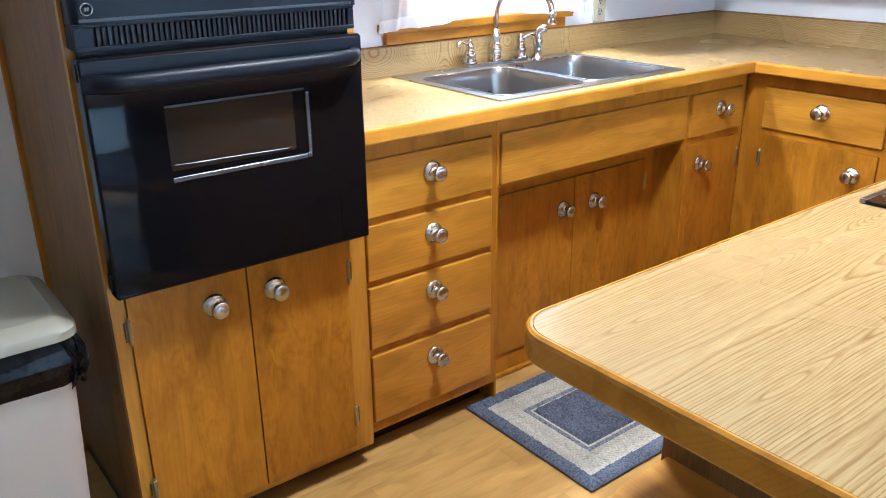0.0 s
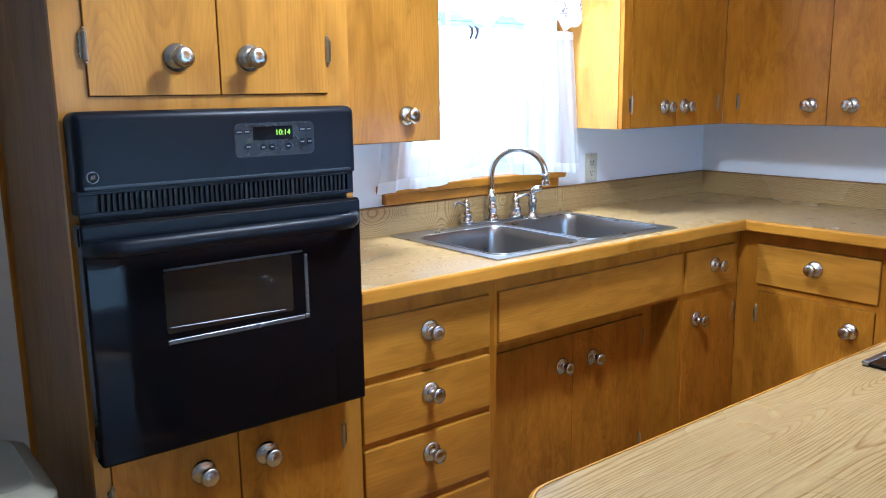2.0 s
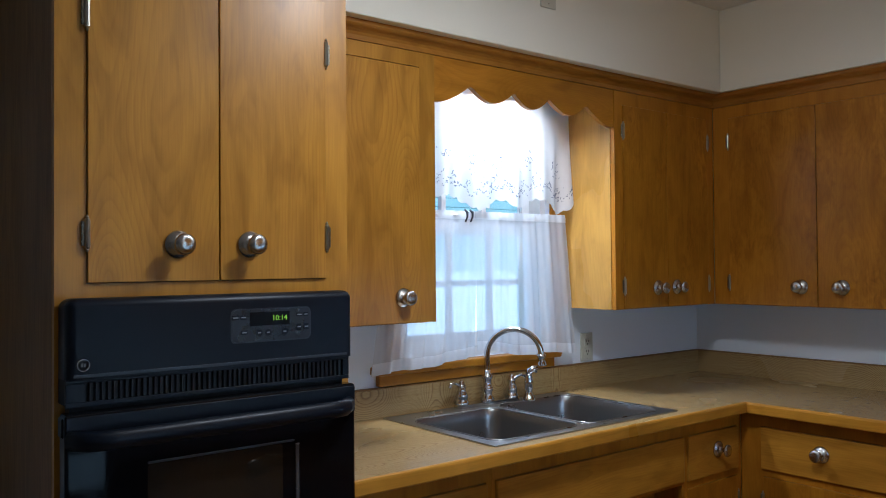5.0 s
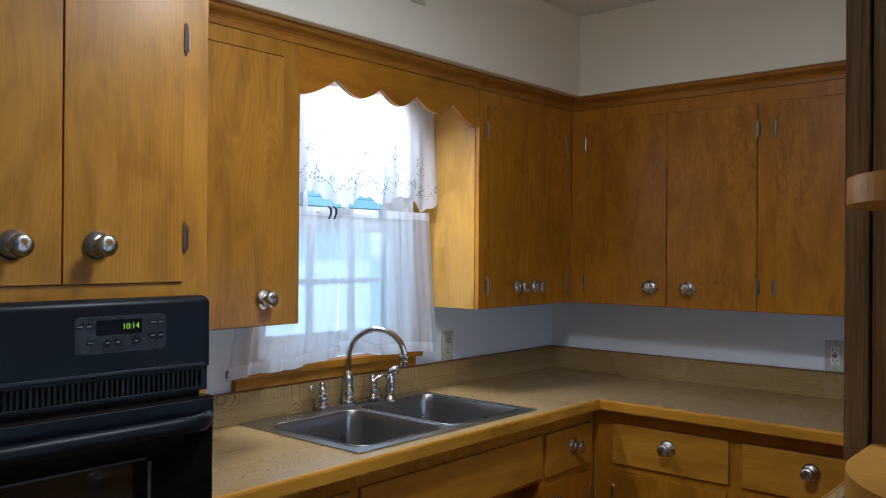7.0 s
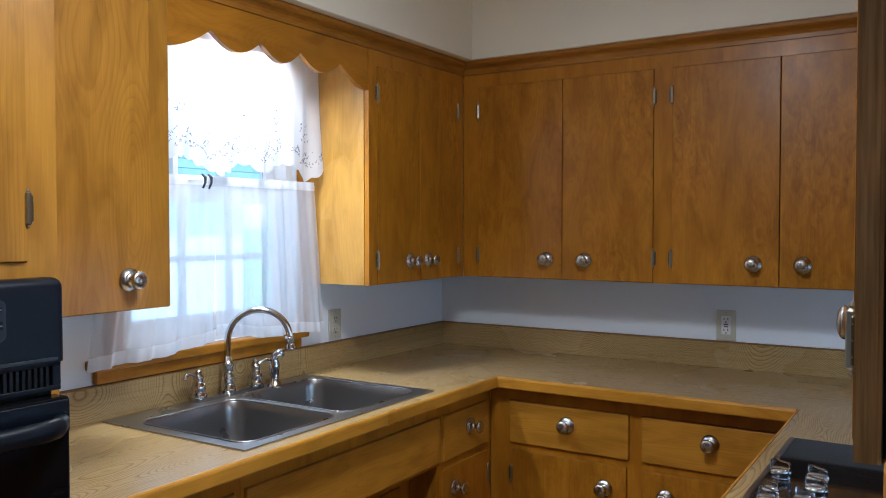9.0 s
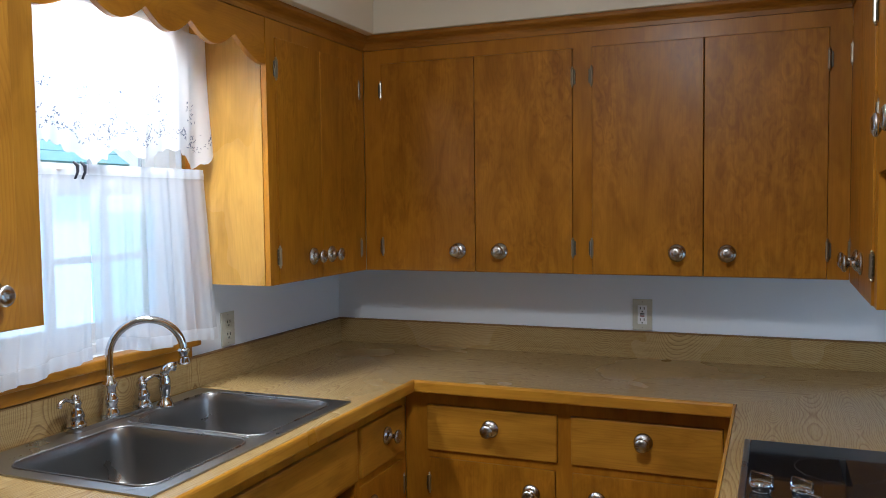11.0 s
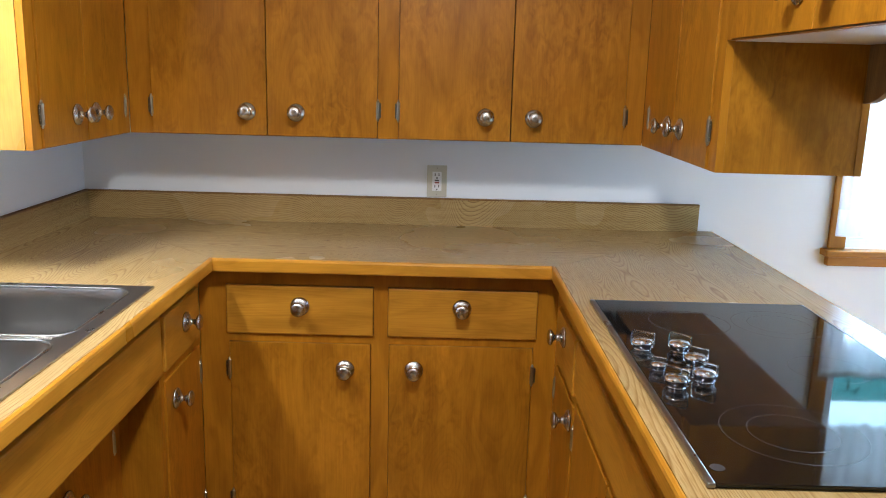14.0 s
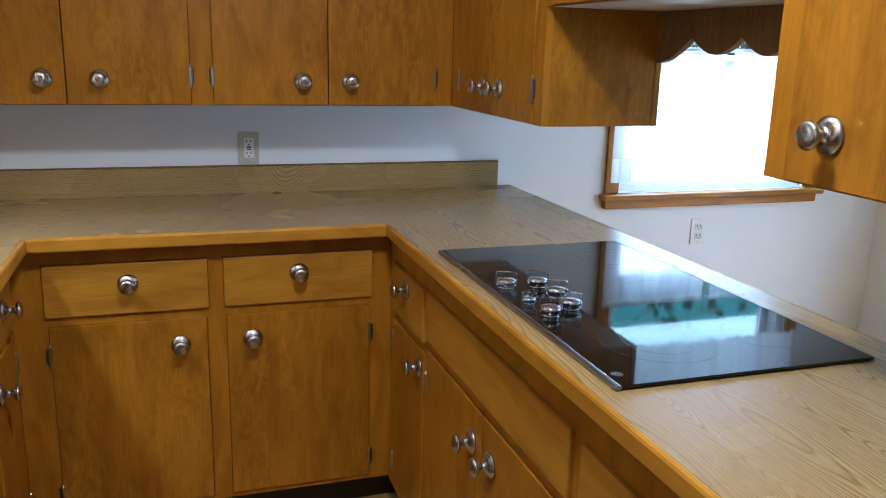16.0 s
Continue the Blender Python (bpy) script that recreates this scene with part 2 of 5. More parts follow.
def brushed(name, colour, rough):
    """Turned metal: the brush lines run round the knob's axis."""
    n = Nodes(name)
    fine = n.noise(n.coords((60.0, 60.0, 900.0)), 1.0, 2.0)
    n.set(Base_Color=n.mix(fine, scaled(colour, 0.85), colour), Metallic=1.0, Roughness=rough, Anisotropic=0.9)
    tangent = n.tree.nodes.new("ShaderNodeTangent")
    tangent.direction_type, tangent.axis = "RADIAL", "Z"
    n.link(tangent.outputs[0], n.bsdf.inputs["Tangent"])
    return n.mat


KNOB_METAL = brushed("brushed_nickel_knob", (0.50, 0.48, 0.45), 0.24)
NICKEL = plain("brushed_nickel", (0.58, 0.565, 0.53), 0.24, 1.0, 90.0, 0.06, 0.0)
CHROME = plain("chrome", (0.62, 0.63, 0.65), 0.08, 1.0, 30.0, 0.03, 0.0)
HINGE_METAL = plain("aged_nickel_hinge", (0.40, 0.375, 0.30), 0.32, 1.0, 120.0, 0.25, 0.05)
# Darker metal for the hinge leaf than for its barrel.
HINGE_DARK = plain("dark_hinge_leaf", (0.14, 0.125, 0.09), 0.45, 1.0, 120.0, 0.3, 0.05)
STEEL = plain("brushed_stainless_steel", (0.36, 0.36, 0.355), 0.29, 1.0, 9.0, 0.04, 0.0)
STEEL_DARK = plain("stainless_trim", (0.30, 0.29, 0.28), 0.30, 1.0)
# Black enamel with a navy tint for the cool light it reflects.
OVEN_BLACK = plain("blue_tinted_black_enamel", (0.0030, 0.0052, 0.0105), 0.38, 0.0, 300.0, 0.2, 0.03, spec=0.20)
OVEN_GLOSS = plain("black_oven_glass", (0.004, 0.004, 0.005), 0.05, 0.0, 4.0, 0.2, 0.0, spec=0.14)
OVEN_TRIM = plain("grey_oven_trim", (0.035, 0.040, 0.048), 0.35, 0.4)
VENT_SLAT = plain("vent_slat_black", (0.005, 0.006, 0.009), 0.42, spec=0.3)
OVEN_SLOT = plain("vent_slot_black", (0.004, 0.004, 0.004), 0.7)
PANEL_GREY = plain("control_panel_grey", (0.010, 0.012, 0.017), 0.28)
BADGE = plain("badge", (0.30, 0.31, 0.33), 0.4)
PRINT_GREY = plain("pale_print", (0.22, 0.225, 0.235), 0.5)
# Grey of the rack bar and of the glint painted on the window rim.
RIM_GLINT_RACK_GREY = plain("rim_glint_and_rack_grey", (0.11, 0.11, 0.115), 0.26, 0.5)
HOB_GLASS = plain("black_ceramic_glass", (0.006, 0.0055, 0.0055), 0.045, 0.0, 3.0, 0.2, 0.0)
HOB_RING = plain("printed_burner_ring", (0.045, 0.045, 0.048), 0.25)
BIN_GREY = plain("beige_bin_plastic", (0.54, 0.50, 0.43), 0.5, 0.0, 200.0, 0.04, 0.06)
LID_TAN = plain("tan_bin_lid_plastic", (0.27, 0.245, 0.175), 0.45, 0.0, 200.0, 0.05, 0.06)
BAG_BLACK = plain("black_bin_liner", (0.004, 0.004, 0.005), 0.28, 0.0, 45.0, 0.3, 0.6, spec=0.14)
IVORY = plain("ivory_outlet_plastic", (0.53, 0.51, 0.41), 0.35, 0.0, 60.0, 0.03, 0.0)
SLOT_DARK = plain("outlet_slot", (0.03, 0.025, 0.02), 0.6)
KICK = plain("black_toe_kick", (0.010, 0.009, 0.008), 0.45)
def pile(name, dark, light):
    """Tufted rug pile: dark gaps between lighter tufts, and a worn cloudiness."""
    n = Nodes(name)
    tuft = n.noise(n.coords((150.0, 150.0, 150.0)), 1.0, 3.0, 0.4)
    cloud = n.noise(n.coords((14.0, 14.0, 14.0)), 1.0, 3.0)
    fac = n.ramp(n.math("ADD", n.math("MULTIPLY", tuft, 0.7), n.math("MULTIPLY", cloud, 0.3)), (0.38, (0, 0, 0)), (0.60, (1, 1, 1)))
    n.set(Base_Color=n.mix(fac, dark, light), Roughness=1.0, Specular_IOR_Level=0.1)
    n.bump(tuft, 1.0, 0.006)
    return n.mat


RUG_BLUE = pile("blue_rug_pile", (0.058, 0.068, 0.094), (0.140, 0.157, 0.200))
RUG_CREAM = pile("cream_rug_pile", (0.36, 0.34, 0.28), (0.54, 0.51, 0.43))
RUG_GREY = pile("grey_rug_line", (0.10, 0.11, 0.14), (0.26, 0.27, 0.31))
RUG_BACK = plain("rug_binding", (0.05, 0.05, 0.06), 0.9)
WHITE_TRIM = plain("white_sash_paint", (0.80, 0.80, 0.80), 0.4, 0.0, 60.0, 0.03, 0.05)
# Even pale grey-white for the underside above the cooktop.
UNDERSIDE_PALE = plain("pale_underside_board", (0.66, 0.64, 0.66), 0.45, 0.0, 20.0, 0.05, 0.03)
BOW_DARK = plain("dark_curtain_clip", (0.02, 0.025, 0.04), 0.5)
STITCH = plain("grey_blue_stitching", (0.12, 0.15, 0.22), 0.8)
SIDING_WHITE = plain("white_siding", (0.82, 0.84, 0.84), 0.7, 0.0, 12.0, 0.06, 0.1)
ROOF_DEEP = plain("deep_turquoise_shingle", (0.06, 0.37, 0.39), 0.8, 0.0, 20.0, 0.30, 0.4)
ROOF_TEAL = plain("turquoise_shingle", (0.24, 0.44, 0.46), 0.8, 0.0, 20.0, 0.30, 0.4)
PANE_DARK = plain("dark_far_pane", (0.03, 0.04, 0.05), 0.1)
LAWN = plain("lawn", (0.07, 0.12, 0.035), 0.95, 0.0, 8.0, 0.4, 0.5)
LEAF = plain("leaf", (0.06, 0.15, 0.10), 0.6, 0.0, 30.0, 0.4, 0.1)
BARK = plain("bark", (0.14, 0.10, 0.07), 0.9, 0.0, 30.0, 0.3, 0.6)


def glass(name, tint=(1, 1, 1), rough=0.0):
    n = Nodes(name)
    n.set(Base_Color=tint, Roughness=rough, Transmission_Weight=1.0, IOR=1.45)
    return n.mat


PANE = glass("window_glass")
KNOB_GLASS = glass("clear_knob_acrylic", (0.90, 0.93, 0.95), 0.02)


def cloth(name, colour, sheer):
    """Thin woven cloth: lets light through, and through its gaps a part of the view."""
    n = Nodes(name)
    weave = n.noise(n.coords((700.0, 90.0, 700.0)), 1.0, 2.0)
    soft = n.mix(weave, scaled(colour, 0.93), colour)
    diffuse = n.add("ShaderNodeBsdfDiffuse")
    through_cloth = n.add("ShaderNodeBsdfTranslucent")
    clear = n.add("ShaderNodeBsdfTransparent")
    n.link(soft, diffuse.inputs["Color"])
    n.link(soft, through_cloth.inputs["Color"])
    one = n.tree.nodes.new("ShaderNodeMixShader")
    one.inputs[0].default_value = 0.55
    n.link(diffuse.outputs[0], one.inputs[1])
    n.link(through_cloth.outputs[0], one.inputs[2])
    two = n.tree.nodes.new("ShaderNodeMixShader")
    two.inputs[0].default_value = sheer
    n.link(one.outputs[0], two.inputs[1])
    n.link(clear.outputs[0], two.inputs[2])
    n.link(two.outputs[0], n.out.inputs["Surface"])
    return n.mat


SHEER = cloth("sheer_white_voile", (0.86, 0.89, 0.93), 0.36)
HEM = cloth("folded_voile_hem", (0.88, 0.90, 0.93), 0.10)
COTTON = cloth("white_cotton_valance", (0.90, 0.90, 0.90), 0.08)


def glow(name, colour, strength):
    n = Nodes(name)
    n.set(Base_Color=scaled(colour, 0.2), Emission_Color=colour, Emission_Strength=strength)
    return n.mat


CLOCK_GREEN = glow("green_clock_digits", (0.50, 1.0, 0.04), 0.40)
DOME_GLOW = glow("lit_opal_dome", (1.0, 0.90, 0.76), 2.0)

# ---- building helpers ----


def bake(bm, shift=(0, 0, 0), smooth=False, name="mesh"):
    bmesh.ops.recalc_face_normals(bm, faces=bm.faces)
    if any(shift):
        bmesh.ops.translate(bm, verts=bm.verts, vec=[-s for s in shift])
    for f in bm.faces:
        f.smooth = smooth
    me = bpy.data.meshes.new(name)
    bm.to_mesh(me)
    bm.free()
    return me


def origin_of(ob):
    at = Vector((0, 0, 0))
    while ob is not None:
        at += ob.location
        ob = ob.parent
    return at


def part(name, bm, material, parent=None, label="", smooth=False):
    """Links a bmesh given in world coordinates as one mesh object under a thing or a part."""
    me = bake(bm, origin_of(parent) if parent else (0, 0, 0), smooth, name)
    me.materials.append(material)
    ob = new(name, me)
    if parent:
        ob.parent = parent
    if label:
        tagged(ob, label=label)
    return ob


def place(name, me, parent, at, turn=None, label=""):
    """One more object on a shared mesh, at a place of the world, under its parent."""
    ob = new(name, me)
    ob.parent = parent
    ob.matrix_basis = Matrix.Translation(Vector(at) - origin_of(parent)) @ (turn or Matrix())
    if label:
        tagged(ob, label=label)
    return ob


def thing(name, at, label, category, group="", kind=""):
    ob = new(name)
    ob.empty_display_size = 0.05
    ob.location = at
    return tagged(ob, label, category, group, kind)


def box(bm, x0, x1, y0, y1, z0, z1, bevel=0.0, seg=2):
    lo = (min(x0, x1), min(y0, y1), min(z0, z1))
    hi = (max(x0, x1), max(y0, y1), max(z0, z1))
    m = Matrix.Translation([(a + b) / 2 for a, b in zip(lo, hi)]) @ Matrix.Diagonal([b - a for a, b in zip(lo, hi)] + [1])
    vs = bmesh.ops.create_cube(bm, size=1.0, matrix=m)["verts"]
    if bevel:
        edges = list({e for v in vs for e in v.link_edges})
        bmesh.ops.bevel(bm, geom=edges, offset=bevel, segments=seg, profile=0.5, affect="EDGES")
    return bm


def boxed(*args, **kw):
    return box(bmesh.new(), *args, **kw)


def lathe(bm, profile, m=Matrix(), segs=20):
    """Turns a profile of (radius, height) round the local z axis."""
    rows = []
    for r, h in profile:
        rows.append([bm.verts.new(m @ Vector((r * math.cos(a), r * math.sin(a), h))) for a in (2 * math.pi * i / segs for i in range(segs))])
    for a, b in zip(rows, rows[1:]):
        for i in range(segs):
            bm.faces.new((a[i], a[(i + 1) % segs], b[(i + 1) % segs], b[i]))
    bm.faces.new(rows[0][::-1])
    bm.faces.new(rows[-1])
    return bm


def tube(bm, points, radii, segs=12):
    """A round bar along a line of points."""
    pts = [Vector(p) for p in points]
    rows = []
    side = None
    for i, p in enumerate(pts):
        d = (pts[min(i + 1, len(pts) - 1)] - pts[max(i - 1, 0)]).normalized()
        if side is None:
            side = d.orthogonal().normalized()
        side = (side - d * side.dot(d)).normalized()
        up = d.cross(side)
        r = radii[i] if isinstance(radii, (list, tuple)) else radii
        rows.append([bm.verts.new(p + r * (math.cos(a) * side + math.sin(a) * up)) for a in (2 * math.pi * k / segs for k in range(segs))])
    for a, b in zip(rows, rows[1:]):
        for k in range(segs):
            bm.faces.new((a[k], a[(k + 1) % segs], b[(k + 1) % segs], b[k]))
    bm.faces.new(rows[0][::-1])
    bm.faces.new(rows[-1])
    return bm


def slab(bm, outline, z0, z1, axes=(0, 1, 2)):
    """A flat outline of (a, b) pulled out between two levels; axes say which world axes a, b and the level run along."""
    def at(a, b, c):
        v = [0, 0, 0]
        v[axes[0]], v[axes[1]], v[axes[2]] = a, b, c
        return bm.verts.new(v)
    low, high = [at(a, b, z0) for a, b in outline], [at(a, b, z1) for a, b in outline]
    bm.faces.new(low[::-1])
    bm.faces.new(high)
    for i in range(len(low)):
        j = (i + 1) % len(low)
        bm.faces.new((low[i], low[j], high[j], high[i]))
    return bm


def side_box(side, u0, u1, v0, v1, w0, w1, bevel=0.0, bm=None):
    """A box on a cabinet front: u along the front, v up, w the depth axis. north: y = -w; east: x = -w; south: y = w."""
    bm = bm or bmesh.new()
    if side == "north":
        return box(bm, u0, u1, -w0, -w1, v0, v1, bevel)
    if side == "east":
        return box(bm, -w0, -w1, u0, u1, v0, v1, bevel)
    return box(bm, u0, u1, w0, w1, v0, v1, bevel)


def on_side(side, u, v, w):
    return {"north": (u, -w, v), "east": (-w, u, v), "south": (u, w, v)}[side]


OUT = {"north": Matrix.Rotation(radians(90), 4, "X"), "east": Matrix.Rotation(radians(-90), 4, "Y"), "south": Matrix.Rotation(radians(-90), 4, "X")}

# the shared hardware: a mushroom knob on a stepped round plate, and a small wrapped hinge
bm = lathe(bmesh.new(), [(0.0285, 0.0), (0.0295, 0.002), (0.0290, 0.0040), (0.0245, 0.0055), (0.0225, 0.0080), (0.0165, 0.0095), (0.0095, 0.0125), (0.0075, 0.019),
                         (0.0088, 0.0245), (0.0150, 0.0270), (0.0208, 0.0300), (0.0224, 0.0325), (0.0218, 0.0348), (0.0195, 0.0370), (0.0150, 0.0390), (0.0085, 0.0402), (0.001, 0.0406)], segs=28)
bmesh.ops.scale(bm, vec=(1, 1, 1.22), verts=bm.verts)
KNOB = bake(bm, smooth=True, name="knob")
KNOB.materials.append(KNOB_METAL)
bm = tube(bmesh.new(), [(0, 0, -0.035), (0, 0, -0.031), (0, 0, -0.029), (0, 0, -0.026), (0, 0, 0.026), (0, 0, 0.029), (0, 0, 0.031), (0, 0, 0.035)], [0.001, 0.003, 0.0022, 0.0046, 0.0046, 0.0022, 0.003, 0.001], 8)
old = set(bm.faces)
box(bm, 0.002, 0.0085, -0.0005, 0.0030, -0.023, 0.023, 0.001, 1)
for f in set(bm.faces) - old:
    f.material_index = 1
for z in (-0.015, 0.0, 0.015):
    lathe(bm, [(0.0026, -0.0042), (0.0022, -0.0056)], Matrix.Translation((0.0064, 0.0, z)) @ Matrix.Rotation(radians(90), 4, "X") @ Matrix.Translation((0, 0, 0.0042)), 6)
bmesh.ops.scale(bm, vec=(1.25, 1.4, 1.04), verts=bm.verts)
HINGE = bake(bm, name="hinge")
HINGE.materials.append(HINGE_METAL)
HINGE.materials.append(HINGE_DARK)


def knob(side, parent, u, v, w):
    return place("knob", KNOB, parent, on_side(side, u, v, w), OUT[side], "brushed nickel mushroom knob on a round plate")


def hinge(side, parent, u, v, w, leaf):
    """leaf: +1 when the frame's leaf points to greater u."""
    turn = {"north": Matrix(), "east": Matrix.Rotation(radians(-90), 4, "Z"), "south": Matrix.Rotation(radians(180), 4, "Z")}[side]
    sign = {"north": 1, "east": -1, "south": -1}[side] * leaf
    if sign < 0:
        turn = turn @ Matrix.Diagonal((-1, 1, 1, 1))
    step = {"north": (0, -0.003, 0), "east": (-0.003, 0, 0), "south": (0, 0.003, 0)}[side]
    at = Vector(on_side(side, u, v, w)) + Vector(step)
    return place("hinge", HINGE, parent, at, turn, "small aged nickel hinge")


def face(side, u0, u1, v0, v1, w0, w1, holes):
    """A face frame: the rectangle u0..u1, v0..v1 without its openings."""
    bm = bmesh.new()
    us = sorted({u0, u1, *[h[0] for h in holes], *[h[1] for h in holes]})
    vs = sorted({v0, v1, *[h[2] for h in holes], *[h[3] for h in holes]})
    for a, b in zip(us, us[1:]):
        run = None
        for c, d in zip(vs, vs[1:]):
            mu, mv = (a + b) / 2, (c + d) / 2
            solid = not any(h[0] < mu < h[1] and h[2] < mv < h[3] for h in holes)
            if solid:
                run = (run[0] if run else c, d)
            if run and (not solid or d == vs[-1]):
                side_box(side, a, b, run[0], run[1], w0, w1, bm=bm)
                run = None
    return bm


GAP, PROUD, FRAME_T = 0.0016, 0.006, 0.019


def leaf_front(kind, side, unit, rect, w, material, knob_at=None, hinges=None, hinge_v=(), bevel=0.0014):
    """A door or drawer front in the opening rect, with its knob and hinges."""
    u0, u1, v0, v1 = rect
    ob = part(kind, side_box(side, u0 + GAP, u1 - GAP, v0 + GAP, v1 - GAP, w - 0.012, w + PROUD, bevel), material, unit)
    if knob_at:
        knob(side, ob, knob_at[0], knob_at[1], w + PROUD)
    if hinges:
        u, leaf_dir = (u0, -1) if hinges == "low" else (u1, 1)
        for v in hinge_v:
            hinge(side, ob, u, v, w + PROUD * 0.5, leaf_dir)
    return ob


def carcass(side, unit, u0, u1, v0, v1, back, w, holes, frame_mat=None, body_mat=None):
    """The box of a cabinet with its face frame; the box stops short behind the frame and has its shade painted
    near-black, so the gaps round the doors are dark.
    """
    part("body", side_box(side, u0 + 0.001, u1 - 0.001, v0 + 0.001, v1 - 0.001, back, w - 0.020), body_mat or INSIDE_SHADE, unit)
    part("face_frame", face(side, u0, u1, v0, v1, w - FRAME_T, w, holes), frame_mat or FRAME_Z, unit)


# ---- the rooms ----
XW, YS, XE = -5.6, -4.22, 0.0
T = 0.14


def wall(name, u0, u1, along, at, out, opening=None, material=WALL_PAINT):
    """A wall along an axis at a plane, thickness on its outer side, with one opening (u0, u1, z0, z1)."""
    holes = [opening] if opening else []
    bm = bmesh.new()
    us = sorted({u0, u1, *[h[0] for h in holes], *[h[1] for h in holes]})
    vs = sorted({FLOOR - 0.1, CEIL, *[h[2] for h in holes], *[h[3] for h in holes]})
    for a, b in zip(us, us[1:]):
        for c, d in zip(vs, vs[1:]):
            mu, mv = (a + b) / 2, (c + d) / 2
            if any(h[0] < mu < h[1] and h[2] < mv < h[3] for h in holes):
                continue
            if along == "x":
                box(bm, a, b, at, at + out * T, c, d)
            else:
                box(bm, at, at + out * T, a, b, c, d)
    ob = part(name, bm, material)
    return tagged(ob, "smooth painted plaster wall", "wall", kind="structure")


NW = (-1.73, -0.99, 1.085, 1.99)
EW = (-3.76, -2.80, 0.865, 2.02)
wall("wall_north", XW - T, XE + T, "x", 0.0, 1, NW)
wall("wall_east", YS, 0.0, "y", 0.0, 1, EW)
PD = (-2.55, -0.95, FLOOR + 0.02, 1.98)
wall("wall_south", XW - T, XE + T, "x", YS, -1, PD)
# Out of view; darkened so that it throws less light back.
wall("wall_west", YS, 0.0, "y", XW, -1, material=DIM_WALL_PAINT)
tagged(part("ceiling", boxed(XW - T, XE + T, YS - T, T, CEIL, CEIL + 0.12), CEILING_PAINT), "plain off-white plastered ceiling", "ceiling", kind="structure")

# soffits above the wall cabinets
tagged(part("soffit_north", boxed(XW, XE - 0.001, -0.356, -0.001, 2.127, CEIL - 0.001, 0.004), SOFFIT_PAINT), "cream painted soffit above the wall cabinets", "soffit", kind="structure")
tagged(part("soffit_east", boxed(-0.338, -0.001, -2.36, -0.3565, 2.127, CEIL - 0.001, 0.004), SOFFIT_PAINT), "cream painted soffit above the wall cabinets", "soffit", kind="structure")
tagged(part("soffit_peninsula", boxed(-2.42, -0.3385, -2.36, -1.902, 2.127, CEIL - 0.001, 0.004), SOFFIT_PAINT), "cream painted soffit above the peninsula cabinets", "soffit", kind="structure")

# ---- wall oven tower ----
TX0, TX1, TY = -2.962, -2.312, 0.61
tower = thing("oven_cabinet", (-2.65, -0.3, FLOOR), "tall honey-stained birch cabinet holding a built-in black oven", "cabinet")
LOW_L, LOW_R = (-2.930, -2.646, 0.012, 0.672), (-2.646, -2.368, 0.012, 0.672)
UP_L, UP_R = (-2.904, -2.634, 1.393, 2.045), (-2.634, -2.371, 1.393, 2.045)
part("body", side_box("north", TX0 + 0.02, TX1 - 0.001, -0.004, 2.1265, 0.001, TY - 0.02), INSIDE_SHADE, tower)
part("face_frame", face("north", TX0, TX1, -0.006, 2.1265, TY - FRAME_T, TY, [LOW_L, LOW_R, UP_L, UP_R]), PINE_FRAME, tower)
part("side_panel", boxed(TX0, TX0 + 0.018, -TY + 0.0205, -0.02, -0.006, 2.1265), DARK_OAK, tower, "brown plywood side, darkened for its shade")
part("wall_trim", boxed(TX0 - 0.012, TX0 + 0.012, -0.0195, -0.001, FLOOR, 2.1265, 0.004), FRAME_Z, tower)
part("side_panel", boxed(TX1 - 0.0008, TX1 + 0.0003, -TY + 0.001, -0.001, -0.006, 2.1265), PINE_Z, tower)
part("toe_kick", boxed(TX0 + 0.01, TX1 - 0.003, -0.53, -0.02, FLOOR, -0.0065), KICK, tower)
leaf_front("door", "north", tower, LOW_L, TY, PLY, (-2.733, 0.561), "low", (0.553, 0.130))
leaf_front("door", "north", tower, LOW_R, TY, PLY, (-2.578, 0.561), "high", (0.548, 0.115))
leaf_front("door", "north", tower, UP_L, TY, PINE_Z, (-2.725, 1.470), "low", (1.490, 1.920))
leaf_front("door", "north", tower, UP_R, TY, PINE_Z, (-2.565, 1.471), "high", (1.490, 1.920))


def text_part(words, size, at, turn, material, parent, name="lettering", label=""):
    curve = bpy.data.curves.new(name, "FONT")
    curve.body, curve.size, curve.extrude, curve.align_x, curve.align_y = words, size, 0.0004, "CENTER", "CENTER"
    tmp = bpy.data.objects.new(name, curve)
    me = bpy.data.meshes.new_from_object(tmp)
    bpy.data.objects.remove(tmp)
    me.materials.clear()
    me.materials.append(material)
    return place(name, me, parent, at, turn, label)


